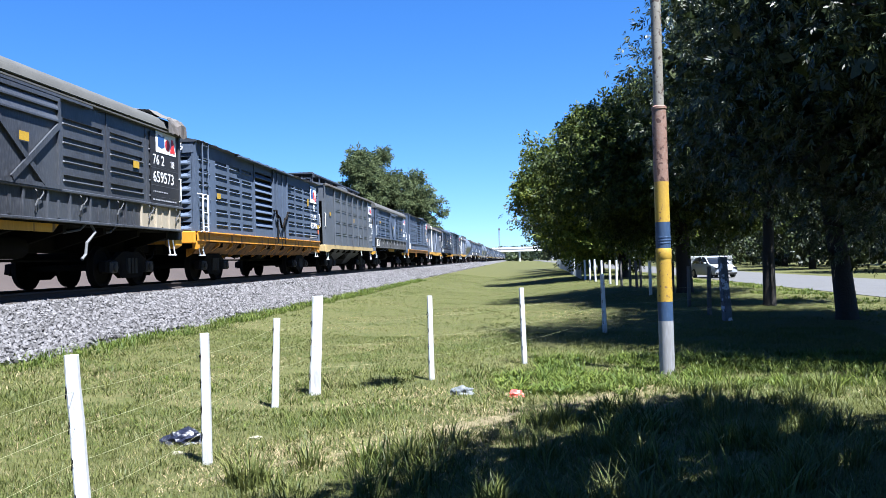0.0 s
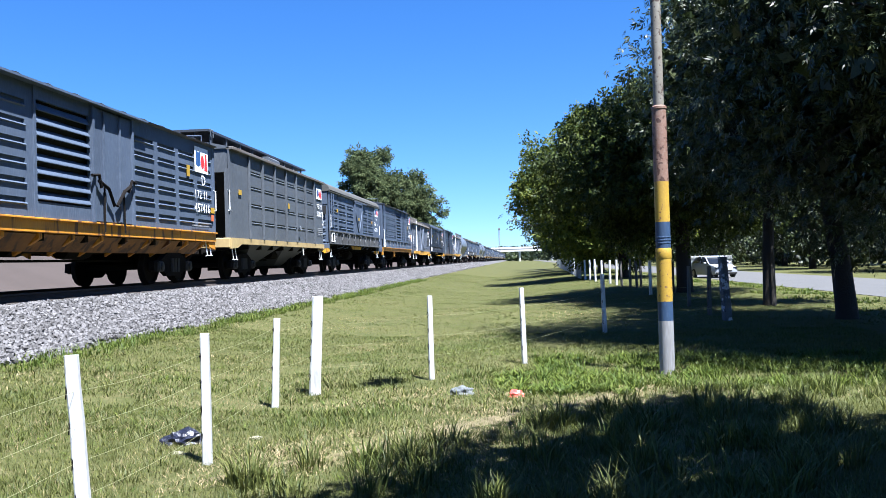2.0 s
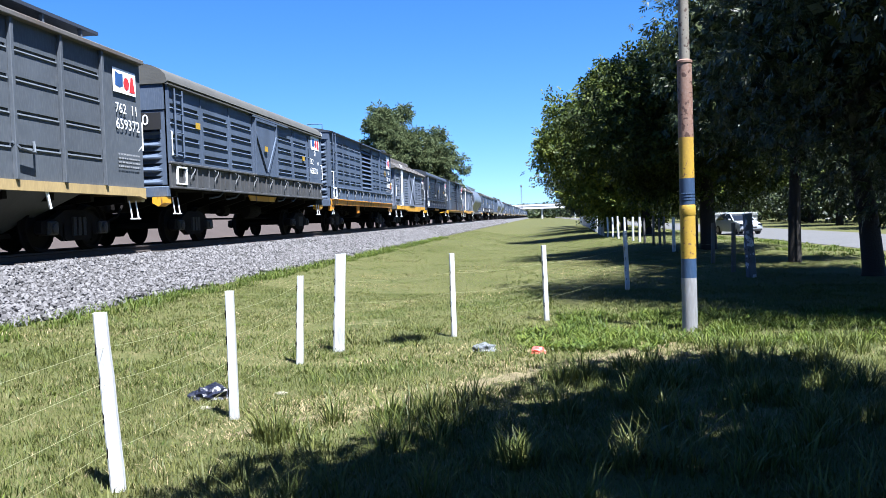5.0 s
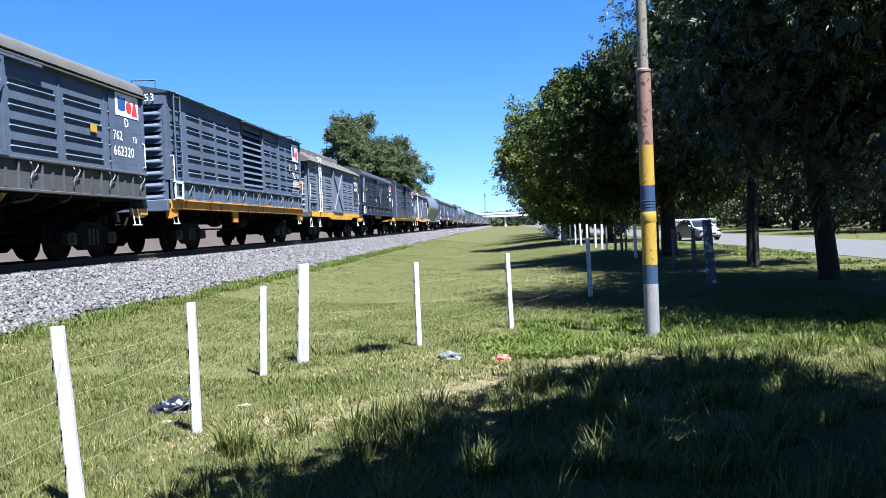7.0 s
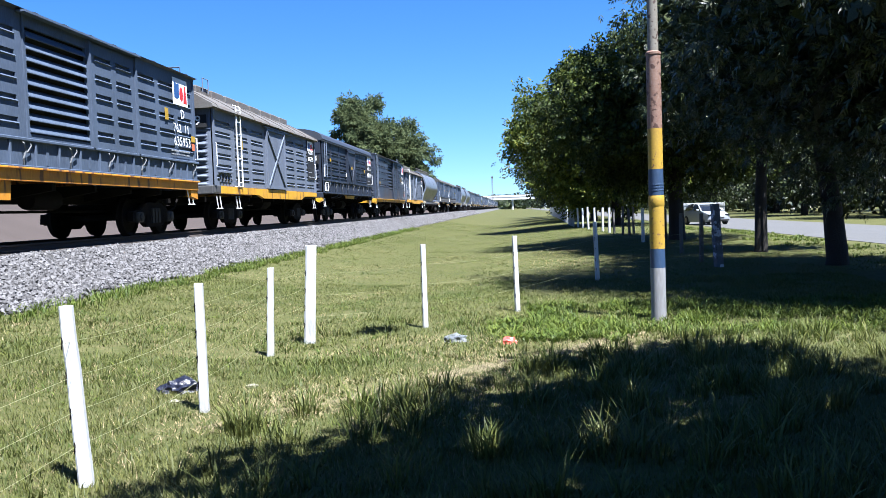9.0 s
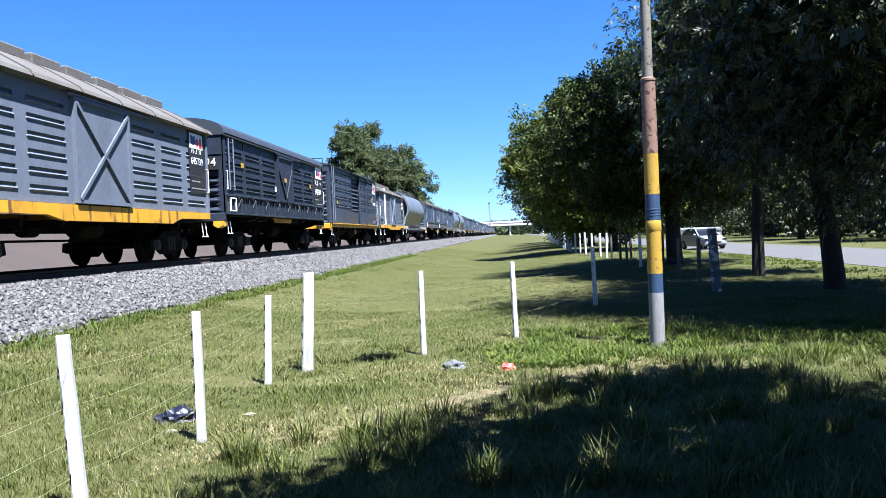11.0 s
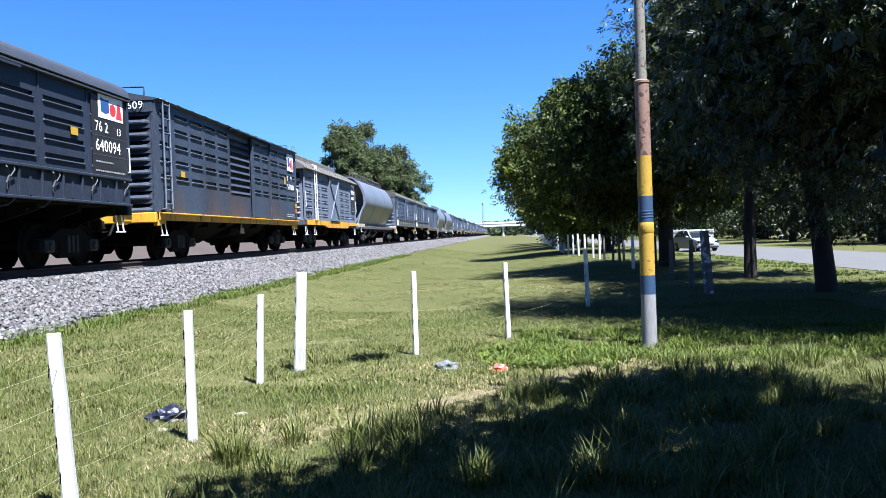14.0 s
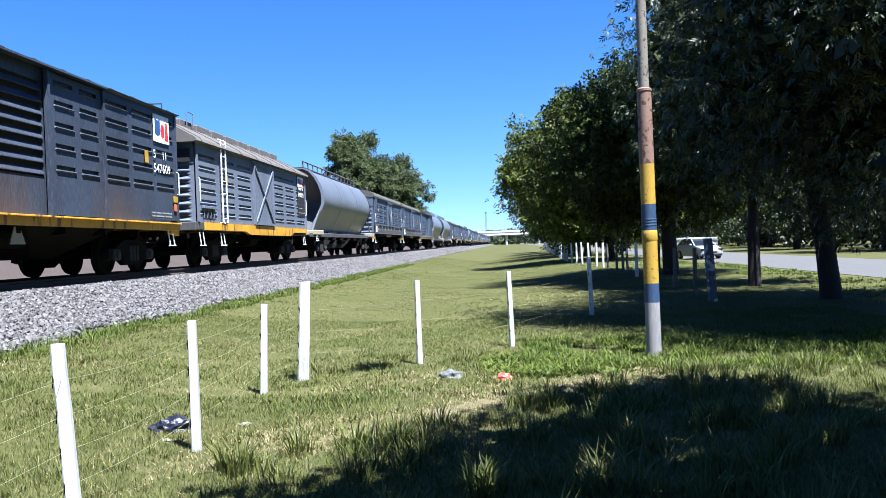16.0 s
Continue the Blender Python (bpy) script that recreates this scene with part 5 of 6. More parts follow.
def roof_arch(g, w, z0, rise, L, mat, over=0.075):
    pts = arch(w, z0, rise, 14, over)
    s = Shape().prism_y(pts + [(w, z0 - 0.04), (-w, z0 - 0.04)], -L / 2 - 0.05, L / 2 + 0.05)
    part("roof", s, mat, g, smooth=True)
    for sx in (-1, 1):
        part("gutter", Shape().box(min(sx * w, sx * (w + 0.09)), max(sx * w, sx * (w + 0.09)), -L / 2 - 0.04, L / 2 + 0.04, z0 - 0.07, z0 - 0.025, 0.008), mat, g)
        part("eave_bead", Shape().tube([(sx * (w + 0.085), -L / 2 - 0.04, z0 + 0.02), (sx * (w + 0.085), L / 2 + 0.04, z0 + 0.02)], 0.018, 6), mat, g)


def end_walls(g, L, z0, z1, mat, w=1.46, n=7, depth=0.10):
    for out in (-1, 1):
        part("end_wall", corrugated_end(Shape(), out * (L / 2), z0, z1, out, n, w, depth), mat, g)


def number_board(g, W, y, z, w, lines, logo_z=None, board=BOARD):
    part("number_board", Shape().box(W + 0.02, W + 0.03, y, y + w, z, z + 1.75), board, g)
    for txt, size, dz in lines:
        left, _, right = txt.partition("  ")
        lettering(left, size * 0.86, g, W + 0.034, y + (0.5 * w - 0.1 if txt == "D" else 0.12), z + dz)
        if right.strip():
            lettering(right.strip(), size * 0.6, g, W + 0.034, y + w - 0.5, z + dz)
    if board is not BOARD:
        return
    for dz in (0.5, 0.92):
        part("board_line", Shape().box(W + 0.03, W + 0.034, y, y + w, z + dz - 0.04, z + dz - 0.025), SKIRT, g)
    stencil(g, W + 0.034, y + 0.12, z + 0.3, w * 0.5, 1)
    stencil(g, W + 0.034, y + 0.1, z + 0.1, w * 0.85, 1)


def wagon_covered(L, paint, roof, skirt, label, lines, door="V", beige=False, end_no="", plate=True):
    """Arched-roof covered wagon with drop-side skirts."""
    g = thing("covered_wagon", label, "freight wagon", "wagons of the train")
    W = 1.5
    ze, zs = 3.84, 1.93
    rows = [2.22, 2.59, 2.96, 3.33]
    d0, d1 = -0.92, 1.18
    for sx in (1, -1):
        for a, b in ((-L / 2, d0), (d1, L / 2)):
            part("side_panel", skin(Shape(), sx * W, a, b, zs, ze, 3, rows, 0.09, gap=0.34, margin=0.05), paint, g)
            for k in (1, 2):
                y = a + 0.05 + (b - a - 0.1) * k / 3
                part("side_seam", Shape().box(min(sx * W, sx * (W + 0.014)), max(sx * W, sx * (W + 0.014)), y - 0.02, y + 0.02, zs, ze - 0.02), paint, g)
        part("doorway", Shape().box(sx * (W - 0.12) - 0.02, sx * (W - 0.12) + 0.02, d0 - 0.1, d1 + 0.1, zs, ze), GAPDARK, g)
        door_v(g, sx * W, d0, d1, zs + 0.02, ze - 0.14, paint, door, paint)
        side_skirt(g, sx * (W + 0.002), L, 1.36, 1.91, skirt, beige and sx > 0)
        for y in (-L / 2 + 0.05, L / 2 - 0.05, d0 - 0.05, d1 + 0.05):
            part("side_post", Shape().box(min(sx * W, sx * (W + 0.05)), max(sx * W, sx * (W + 0.05)), y - 0.045, y + 0.045, zs, ze), paint, g)
    roof_arch(g, W, ze, 0.55, L, roof)
    part("floor", Shape().box(-1.44, 1.44, -L / 2 + 0.02, L / 2 - 0.02, 1.30, 1.42), BLACK, g)
    for out in (-1, 1):
        s = corrugated_end(Shape(), out * L / 2, 1.42, 3.2, out, 6, 1.46, 0.07)
        part("end_wall", s, paint, g)
        pts = [(-1.46, 3.2), (1.46, 3.2)] + [(x, z) for x, z in reversed(arch(1.46, 3.84, 0.51, 12))]
        part("end_gable", Shape().prism_y(pts, out * L / 2 - 0.02, out * L / 2 + 0.02), paint, g)
        part("end_sill", Shape().box(-1.5, 1.5, out * (L / 2) - 0.1, out * (L / 2) + 0.1, 1.12, 1.38, 0.02), paint, g)
        for x in (-1.48, 1.2):
            part("corner_bracket", Shape().prism_y([(x, 1.12), (x + 0.28, 1.12), (x + 0.28, 0.98), (x + 0.14, 0.9), (x, 0.98)], out * L / 2 - 0.28, out * L / 2 + 0.12), YELLOW, g)
        step_iron(g, 1.44, out * (L / 2 - 0.45), 1.12)
    ladder(g, W, -L / 2 + 0.55, 2.1, 3.72, mat=PALE if paint is DARK else paint)
    s = Shape()
    for a, b in ((-0.2, 1.30),):
        s.bar((W + 0.06, -L / 2 + 0.35, 1.45), (W + 0.06, -L / 2 + 0.35, 1.85), 0.05, 0.03, (1, 0, 0)).bar((W + 0.06, -L / 2 + 0.85, 1.45), (W + 0.06, -L / 2 + 0.85, 1.85), 0.05, 0.03, (1, 0, 0))
        s.bar((W + 0.06, -L / 2 + 0.33, 1.45), (W + 0.06, -L / 2 + 0.87, 1.45), 0.05, 0.03, (1, 0, 0)).bar((W + 0.06, -L / 2 + 0.33, 1.85), (W + 0.06, -L / 2 + 0.87, 1.85), 0.05, 0.03, (1, 0, 0))
    part("step_frame", s, WHITE, g)
    grab(g, W, -L / 2 + 0.1, 2.1, 2.7)
    grab(g, W, L / 2 - 0.1, 2.1, 2.7)
    if beige:
        rnd = random.Random(4)
        pts = []
        for i in range(9):
            for k in range(7):
                a = math.pi * (0.60 + 0.40 * k / 6)
                x, z = -(W + 0.13) * math.cos(a), ze + 0.58 * math.sin(a) ** 0.75
                pts.append((x + rnd.uniform(-0.03, 0.06), L / 2 - 0.95 + 0.14 * i + rnd.uniform(-0.05, 0.05), z + rnd.uniform(-0.01, 0.10) - (0.1 if k == 6 else 0)))
        part("torn_roof_sheet", Shape().add(pts, [(i * 7 + k, i * 7 + k + 1, i * 7 + k + 8, i * 7 + k + 7) for i in range(8) for k in range(6)]), RUSTROOF, g, "crumpled rusty roof sheet")
        part("release_lever", Shape().tube([(1.46, 2.45, 1.34), (1.52, 2.5, 1.18), (1.5, 2.2, 0.95), (1.5, 2.15, 0.72), (1.5, 2.0, 0.62)], 0.03, 6), HOOK, g)
    if plate:
        part("sill_plate", Shape().prism_x([(-1.3, 1.30), (1.3, 1.30), (1.1, 1.14), (-1.1, 1.14)], 1.40, 1.44), YELLOW, g)
    for y in (-L / 2 + 3.4, -2.2, 2.2, L / 2 - 3.4):
        part("stay_rod", Shape().tube([(1.5, y, 1.36), (1.42, y - 0.12, 1.22), (1.2, y - 0.35, 1.16)], 0.025, 6), paint, g)
    if lines:
        number_board(g, W, L / 2 - 1.72, zs + 0.02, 1.6, lines, board=paint if paint is GREY else BOARD)
        logo(g, W + 0.032, L / 2 - 1.42, 3.24, 1.15, 0.52)
    tag(g, W + 0.03, -L / 2 + 1.6, 2.9)
    tag(g, W + 0.10, -0.15, 2.72)
    tag(g, W + 0.03, L / 2 - 2.6, 2.72)
    if paint is DARK:
        part("notice", Shape().box(W + 0.005, W + 0.02, d0 - 0.3, d0 - 0.14, 2.30, 2.50), WHITE, g, "small white notice plate")
    if end_no:
        part("end_board", Shape().box(-0.6, 1.4, -L / 2 - 0.09, -L / 2 - 0.07, 2.72, 3.12), BOARD, g)
        lettering(end_no, 0.27, g, 0.55, -L / 2 - 0.1, 2.83, True)
    return g, running_gear(g, L, 1.30)


def wagon_louvred(L, paint, sill, label, lines, skirt=None, end_no="", eave=3.9, hoppers=False, brackets=False, sill_z=(1.12, 1.39), patch=None, bays=(-0.7, 1.0, 2.7), left=(4, 1.1), right=3):
    """Steel box wagon with corrugated ends, a louvred door panel and a plain sliding door."""
    g = thing("box_wagon", label, "freight wagon", "wagons of the train")
    W = 1.5
    zs = 1.92 if skirt else sill_z[1]
    rows = [zs + (eave - zs) * k for k in ((0.14, 0.31, 0.48, 0.65, 0.82) if skirt else (0.33, 0.475, 0.62, 0.765, 0.90) if hoppers else (0.12, 0.26, 0.40, 0.54, 0.68, 0.82))]
    a1, a2, a3 = bays
    for sx in (1, -1):
        part("side_panel", skin(Shape(), sx * W, -L / 2 + left[1], a1, zs, eave, left[0], rows, 0.085, gap=0.24), paint, g)
        if left[1]:
            part("corner_panel", skin(Shape(), sx * W, -L / 2, -L / 2 + left[1], zs, eave, 1, rows, 0.085, gap=0.24), paint, g)
        part("side_panel", skin(Shape(), sx * W, a3, L / 2, zs, eave, right, rows, 0.085, gap=0.24), paint, g)
        part("doorway", Shape().box(sx * (W - 0.12) - 0.02, sx * (W - 0.12) + 0.02, a1, a3, zs, eave), GAPDARK, g)
        lo = zs + (0.1 if skirt else 0.3 if brackets else 0.75)
        hi = eave - (0.3 if skirt else 0.34)
        V = W - (0.07 if hoppers else 0.0)
        lv = part("louvre_panel", Shape().box(sx * V - 0.03, sx * V + 0.03, a1, a1 + 0.07, zs, eave).box(sx * V - 0.03, sx * V + 0.03, a2 - 0.07, a2, zs, eave).box(sx * V - 0.03, sx * V + 0.03, a1 + 0.07, a2 - 0.07, zs, lo).box(sx * V - 0.03, sx * V + 0.03, a1 + 0.07, a2 - 0.07, hi, eave), paint, g)
        n = 9 if skirt else 8
        for i in range(n):
            z = lo + (hi - lo) * (i + 0.5) / n
            part("slat", Shape().prism_y([(sx * (V - 0.08), z + 0.085), (sx * (V - 0.02), z + 0.05), (sx * (V + 0.05), z - 0.055), (sx * (V + 0.055), z - 0.075), (sx * (V + 0.035), z - 0.085), (sx * (V - 0.04), z + 0.03), (sx * (V - 0.08), z + 0.06)], a1 + 0.07, a2 - 0.07), paint, lv)
        d = part("door", Shape().box(min(sx * W, sx * (W + 0.05)), max(sx * W, sx * (W + 0.05)), a2, a3, zs + 0.02, eave - 0.12, 0.01) if brackets else skin(Shape(), sx * (W + 0.05), a2, a3, zs + 0.02, eave - 0.12, 2, rows, 0.085, gap=0.25), paint, g)
        for ye in (a2, a3):
            part("door_edge", Shape().box(min(sx * W, sx * (W + 0.1)), max(sx * W, sx * (W + 0.1)), ye - 0.035, ye + 0.035, zs, eave - 0.1), paint, d)
        part("door_rail", Shape().box(min(sx * W, sx * (W + 0.19)), max(sx * W, sx * (W + 0.19)), a1 - (1.8 if brackets else 0.15), a3 + (0.6 if brackets else 0.05), eave - 0.09, eave - 0.05), paint, g)
        xs = sorted((sx * (W - 0.06), sx * (W + 0.03)))
        part("side_sill", Shape().box(xs[0], xs[1], -L / 2, L / 2, *sill_z, 0.01), sill, g)
        part("sill_lip", Shape().box(min(sx * W, sx * (W + 0.09)), max(sx * W, sx * (W + 0.09)), -L / 2, L / 2, sill_z[1] - 0.035, sill_z[1], 0.006), sill, g)
        if skirt:
            side_skirt(g, sx * (W + 0.002), L, sill_z[1] + 0.01, zs - 0.05, skirt)
        if brackets:
            part("sill_apron", Shape().prism_y([(sx * 1.38, sill_z[0]), (sx * 1.40, sill_z[0] - 0.02), (sx * 1.12, sill_z[0] - 0.34), (sx * 1.08, sill_z[0] - 0.32)], -L / 2 + 0.6, L / 2 - 0.6), RUSTY, g)
            for i in range(12):
                y = -L / 2 + 0.7 + (L - 1.4) * i / 11
                part("sill_bracket", Shape().prism_y([(sx * 1.44, sill_z[0]), (sx * 1.44, sill_z[0] - 0.10), (sx * 0.9, sill_z[0] - 0.42), (sx * 0.9, sill_z[0])], y - 0.05, y + 0.05), sill, g)
        for y in (-L / 2 + 0.04, L / 2 - 0.04):
            part("corner_post", Shape().box(min(sx * (W - 0.1), sx * (W + 0.02)), max(sx * (W - 0.1), sx * (W + 0.02)), y - 0.06, y + 0.06, zs, eave), paint, g)
    pts = [(-W - 0.12, eave - 0.02), (-0.6, eave + 0.2), (0, eave + 0.25), (0.6, eave + 0.2), (W + 0.12, eave - 0.02), (W, eave - 0.06), (-W, eave - 0.05)]
    part("roof", Shape().prism_y(pts, -L / 2 - 0.05, L / 2 + 0.05), DARKROOF, g)
    for i in range(14):
        y = -L / 2 + 0.5 + (L - 1) * i / 13
        part("roof_rib", Shape().prism_y([(-W - 0.05, eave + 0.01), (-0.6, eave + 0.23), (0, eave + 0.28), (0.6, eave + 0.23), (W + 0.04, eave + 0.035), (W + 0.1, eave - 0.005)], y - 0.016, y + 0.016), DARKROOF, g)
    end_walls(g, L, sill_z[1], eave - 0.35, paint, n=6 if brackets else 8, depth=0.15)
    for out in (-1, 1):
        part("end_head", Shape().prism_y([(-1.46, eave - 0.35), (1.46, eave - 0.35), (1.46, eave), (0, eave + 0.22), (-1.46, eave)], out * L / 2 - 0.03, out * L / 2 + 0.05), paint, g)
        part("end_sill", Shape().box(-1.47, 1.47, out * L / 2 - 0.12, out * L / 2 + 0.08, sill_z[0] - 0.06, sill_z[1], 0.02), paint if skirt else sill, g)
        part("roof_grab", Shape().tube([(0.55, out * (L / 2 - 0.1), eave + 0.12), (0.55, out * (L / 2 - 0.1), eave + 0.32), (1.2, out * (L / 2 - 0.1), eave + 0.30), (1.2, out * (L / 2 - 0.1), eave + 0.05)], 0.022, 6), paint, g)
        step_iron(g, 1.44, out * (L / 2 - 0.4), sill_z[0])
        part("corner_bracket", Shape().prism_x([(out * L / 2, 1.3), (out * (L / 2 - 0.5), 1.3), (out * (L / 2 - 0.45), 0.98), (out * L / 2, 0.9)], 1.36, 1.5), sill, g)
    ladder(g, W, -L / 2 + 0.5, sill_z[1] + 0.1, eave, mat=PALE if hoppers else paint, off=0.09)
    if brackets:
        ladder(g, W, -L / 2 + 0.25, sill_z[1], 2.4, 0.36, off=0.16)
    if skirt:
        grab(g, W + 0.04, -L / 2 + 0.05, 1.85, 2.55)
        s = Shape()
        for a, b in (((0.12, 1.44), (0.12, 1.86)), ((0.62, 1.44), (0.62, 1.86)), ((0.09, 1.44), (0.65, 1.44)), ((0.09, 1.86), (0.65, 1.86))):
            s.bar((W + 0.1, -L / 2 + a[0], a[1]), (W + 0.1, -L / 2 + b[0], b[1]), 0.03, 0.06, (1, 0, 0))
        part("step_frame", s, WHITE, g)
    grab(g, W, L / 2 - 0.08, 2.0, 2.6)
    if brackets:
        for y in (a2 + 0.45, a2 + 1.15):
            part("door_rib", Shape().box(W + 0.05, W + 0.09, y - 0.025, y + 0.025, zs + 0.05, eave - 0.15), paint, g)
        for k in (-1, 1):
            m = a2 + 0.8
            part("door_lever", Shape().tube([(W + 0.12, m + k * 0.95, zs + 0.95), (W + 0.15, m + k * 0.72, zs + 0.98), (W + 0.13, m + k * 0.6, zs + 0.72)], 0.035, 6), BLACK, g)
            part("door_lever", Shape().tube([(W + 0.13, m + k * 0.7, zs + 0.86), (W + 0.16, m + k * 0.35, zs + 0.72), (W + 0.13, m + k * 0.06, zs + 0.38)], 0.038, 6), BLACK, g)
            part("lock_bar", Shape().tube([(W + 0.10, m + k * 0.42, zs + 0.75), (W + 0.11, m + k * 0.44, zs - 0.2)], 0.022, 6), BLACK, g)
    if skirt:
        part("jack_plate", Shape().prism_x([(-2.0, sill_z[0]), (-1.45, sill_z[0]), (-1.5, sill_z[0] - 0.34), (-1.95, sill_z[0] - 0.34)], 1.40, 1.46), sill, g)
    if hoppers:
        for y in (-2.2, 2.2):
            v = [(-1.35, y - 1.9, 1.1), (1.35, y - 1.9, 1.1), (1.35, y + 1.9, 1.1), (-1.35, y + 1.9, 1.1), (-0.5, y - 0.4, 0.42), (0.5, y - 0.4, 0.42), (0.5, y + 0.4, 0.42), (-0.5, y + 0.4, 0.42)]
            part("discharge_hopper", Shape().add(v, [(0, 1, 2, 3), (4, 5, 6, 7), (0, 1, 5, 4), (1, 2, 6, 5), (2, 3, 7, 6), (3, 0, 4, 7)]), BLACK, g)
    if lines:
        logo(g, W + 0.028, L / 2 - 1.45, eave - 0.88, 0.95, 0.7)
        for txt, size, dz in lines:
            lettering(txt, size, g, W + 0.03, L / 2 - (1.0 if txt == "D" else 1.5), eave - 0.88 + dz)
        stencil(g, W + 0.03, L / 2 - 1.7, zs + 0.22, 1.2, 2)
    tag(g, W + 0.03, L / 2 - 2.0, zs + (1.0 if skirt else 1.45), 0.2, 0.3)
    tag(g, W + 0.03, L / 2 - 0.36, zs + 0.55)
    tag(g, W + 0.03, L / 2 - 0.33, zs + 0.32, 0.18, 0.18, TAGRED)
    if not skirt:
        tag(g, W + 0.03, -L / 2 + 1.5, zs + 1.0)
    if end_no:
        lettering(end_no, 0.21, g, 1.36 - 0.19 * len(end_no), -L / 2 - 0.06, eave - 0.27, True)
    if patch:
        part("warning_triangle", Shape().prism_x([(-0.26, sill_z[0] - 0.34), (0.22, sill_z[0] - 0.34), (0.06, sill_z[0] - 0.02), (-0.1, sill_z[0] - 0.02)], 1.36, 1.38), BEIGE, g)
    return g, running_gear(g, L, sill_z[0])


def wagon_pale(L, label, lines, end_no=""):
    """Pale covered wagon with a low arched roof, roof walk, cross-braced door and a deep yellow sill."""
    g = thing("covered_wagon", label, "freight wagon", "wagons of the train")
    W, zs, ze = 1.48, 1.33, 3.66
    rows = [1.62, 1.95, 2.28, 2.61, 2.94, 3.27]
    dw = 2.4
    for sx in (1, -1):
        for a, b in ((-L / 2, -dw / 2 + 0.1), (dw / 2 + 0.1, L / 2)):
            part("side_panel", skin(Shape(), sx * W, a, b, zs, ze, 3, rows, 0.075, gap=0.4, margin=0.06, lip=0.024), PALE, g)
        part("doorway", Shape().box(sx * (W - 0.12) - 0.02, sx * (W - 0.12) + 0.02, -dw / 2, dw / 2 + 0.2, zs, ze), GAPDARK, g)
        door_v(g, sx * W, -dw / 2 + 0.1, dw / 2 + 0.1, zs + 0.02, ze - 0.14, PALE, "X", PALE)
        prof = [(-L / 2 + 0.5, 1.32), (L / 2, 1.32), (L / 2, 1.15), (4.2, 1.13), (3.6, 0.99), (-1.6, 0.99), (-2.2, 1.10), (-L / 2 + 0.5, 1.10)]
        part("side_sill", Shape().prism_x(prof, min(sx * 1.42, sx * 1.53), max(sx * 1.42, sx * 1.53)), YELLOW, g)
        for y in (-L / 2 + 0.05, L / 2 - 0.05):
            part("corner_post", Shape().box(min(sx * W, sx * (W + 0.05)), max(sx * W, sx * (W + 0.05)), y - 0.05, y + 0.05, zs, ze), PALE, g)
    gable = [(-W - 0.16, ze - 0.03), (-W - 0.1, ze + 0.07), (-0.95, ze + 0.44), (-0.4, ze + 0.72), (0.4, ze + 0.72), (0.95, ze + 0.44), (W + 0.1, ze + 0.07), (W + 0.16, ze - 0.03)]
    part("roof", Shape().prism_y(gable + [(W, ze - 0.06), (-W, ze - 0.06)], -L / 2 - 0.22, L / 2 + 0.22), RUSTROOF, g)
    for i in range(8):
        y = -L / 2 + 0.2 + (L - 0.4) * i / 7
        part("roof_seam", Shape().prism_y([(x * 1.005, z + 0.025) for x, z in gable], y - 0.025, y + 0.025), RUSTROOF, g)
    for i in range(9):
        y = -L / 2 + 0.9 + (L - 1.8) * i / 8
        part("roof_hatch", Shape().box(-0.4, 0.4, y - 0.56, y + 0.56, ze + 0.7, ze + 0.94, 0.03), RUSTROOF, g)
    for out in (-1, 1):
        part("end_wall", corrugated_end(Shape(), out * L / 2, zs, 3.0, out, 7, 1.44, 0.06), PALE, g)
        pts = [(-1.44, 3.0), (1.44, 3.0)] + [(x, z) for x, z in ((1.44, 3.68), (0.92, 4.08), (0.4, 4.34), (-0.4, 4.34), (-0.92, 4.08), (-1.44, 3.68))]
        part("end_gable", Shape().prism_y(pts, out * L / 2 - 0.02, out * L / 2 + 0.02), PALE, g)
        part("end_sill", Shape().box(-1.46, 1.46, out * L / 2 - 0.1, out * L / 2 + 0.1, 1.08, 1.33, 0.02), SKIRT, g)
        part("corner_foot", Shape().box(1.36, 1.5, min(out * L / 2, out * (L / 2 - 0.5)), max(out * L / 2, out * (L / 2 - 0.5)), 1.1, 1.33, 0.02), SKIRT, g)
        step_iron(g, 1.46, out * (L / 2 - 0.35), 1.03)
        grab(g, W, out * (L / 2 - 0.1), 1.9, 2.6)
    step_iron(g, 1.46, -L / 2 + 2.1, 1.03)
    ladder(g, W, -L / 2 + 2.1, 1.35, 3.9, 0.4, off=0.1)
    s = Shape()
    for k in range(4):
        s.tube([(W + 0.03, -L / 2 + 0.45 + 0.27 * k, 1.45), (W + 0.06, -L / 2 + 0.45 + 0.27 * k, 1.72)], 0.02, 6)
    s.box(W, W + 0.1, -L / 2 + 0.35, -L / 2 + 1.4, 1.72, 1.80, 0.01)
    part("tool_rack", s, PALE, g)
    part("roof_grab", Shape().tube([(0.5, -L / 2 + 2.0, 4.4), (0.5, -L / 2 + 2.0, 4.85), (0.5, -L / 2 + 2.5, 4.85), (0.5, -L / 2 + 2.5, 4.4)], 0.018, 6), PALE, g)
    if lines:
        number_board(g, W, L / 2 - 1.35, zs + 0.55, 1.2, lines)
        logo(g, W + 0.032, L / 2 - 1.3, 3.12, 0.95, 0.42)
    if end_no:
        part("end_board", Shape().box(-0.4, 1.35, -L / 2 - 0.075, -L / 2 - 0.055, 3.05, 3.42), BOARD, g)
        lettering(end_no, 0.3, g, 0.35, -L / 2 - 0.085, 3.12, True)
    tag(g, W + 0.03, -L / 2 + 2.5, 2.55, 0.14, 0.3)
    return g, running_gear(g, L, 1.02)


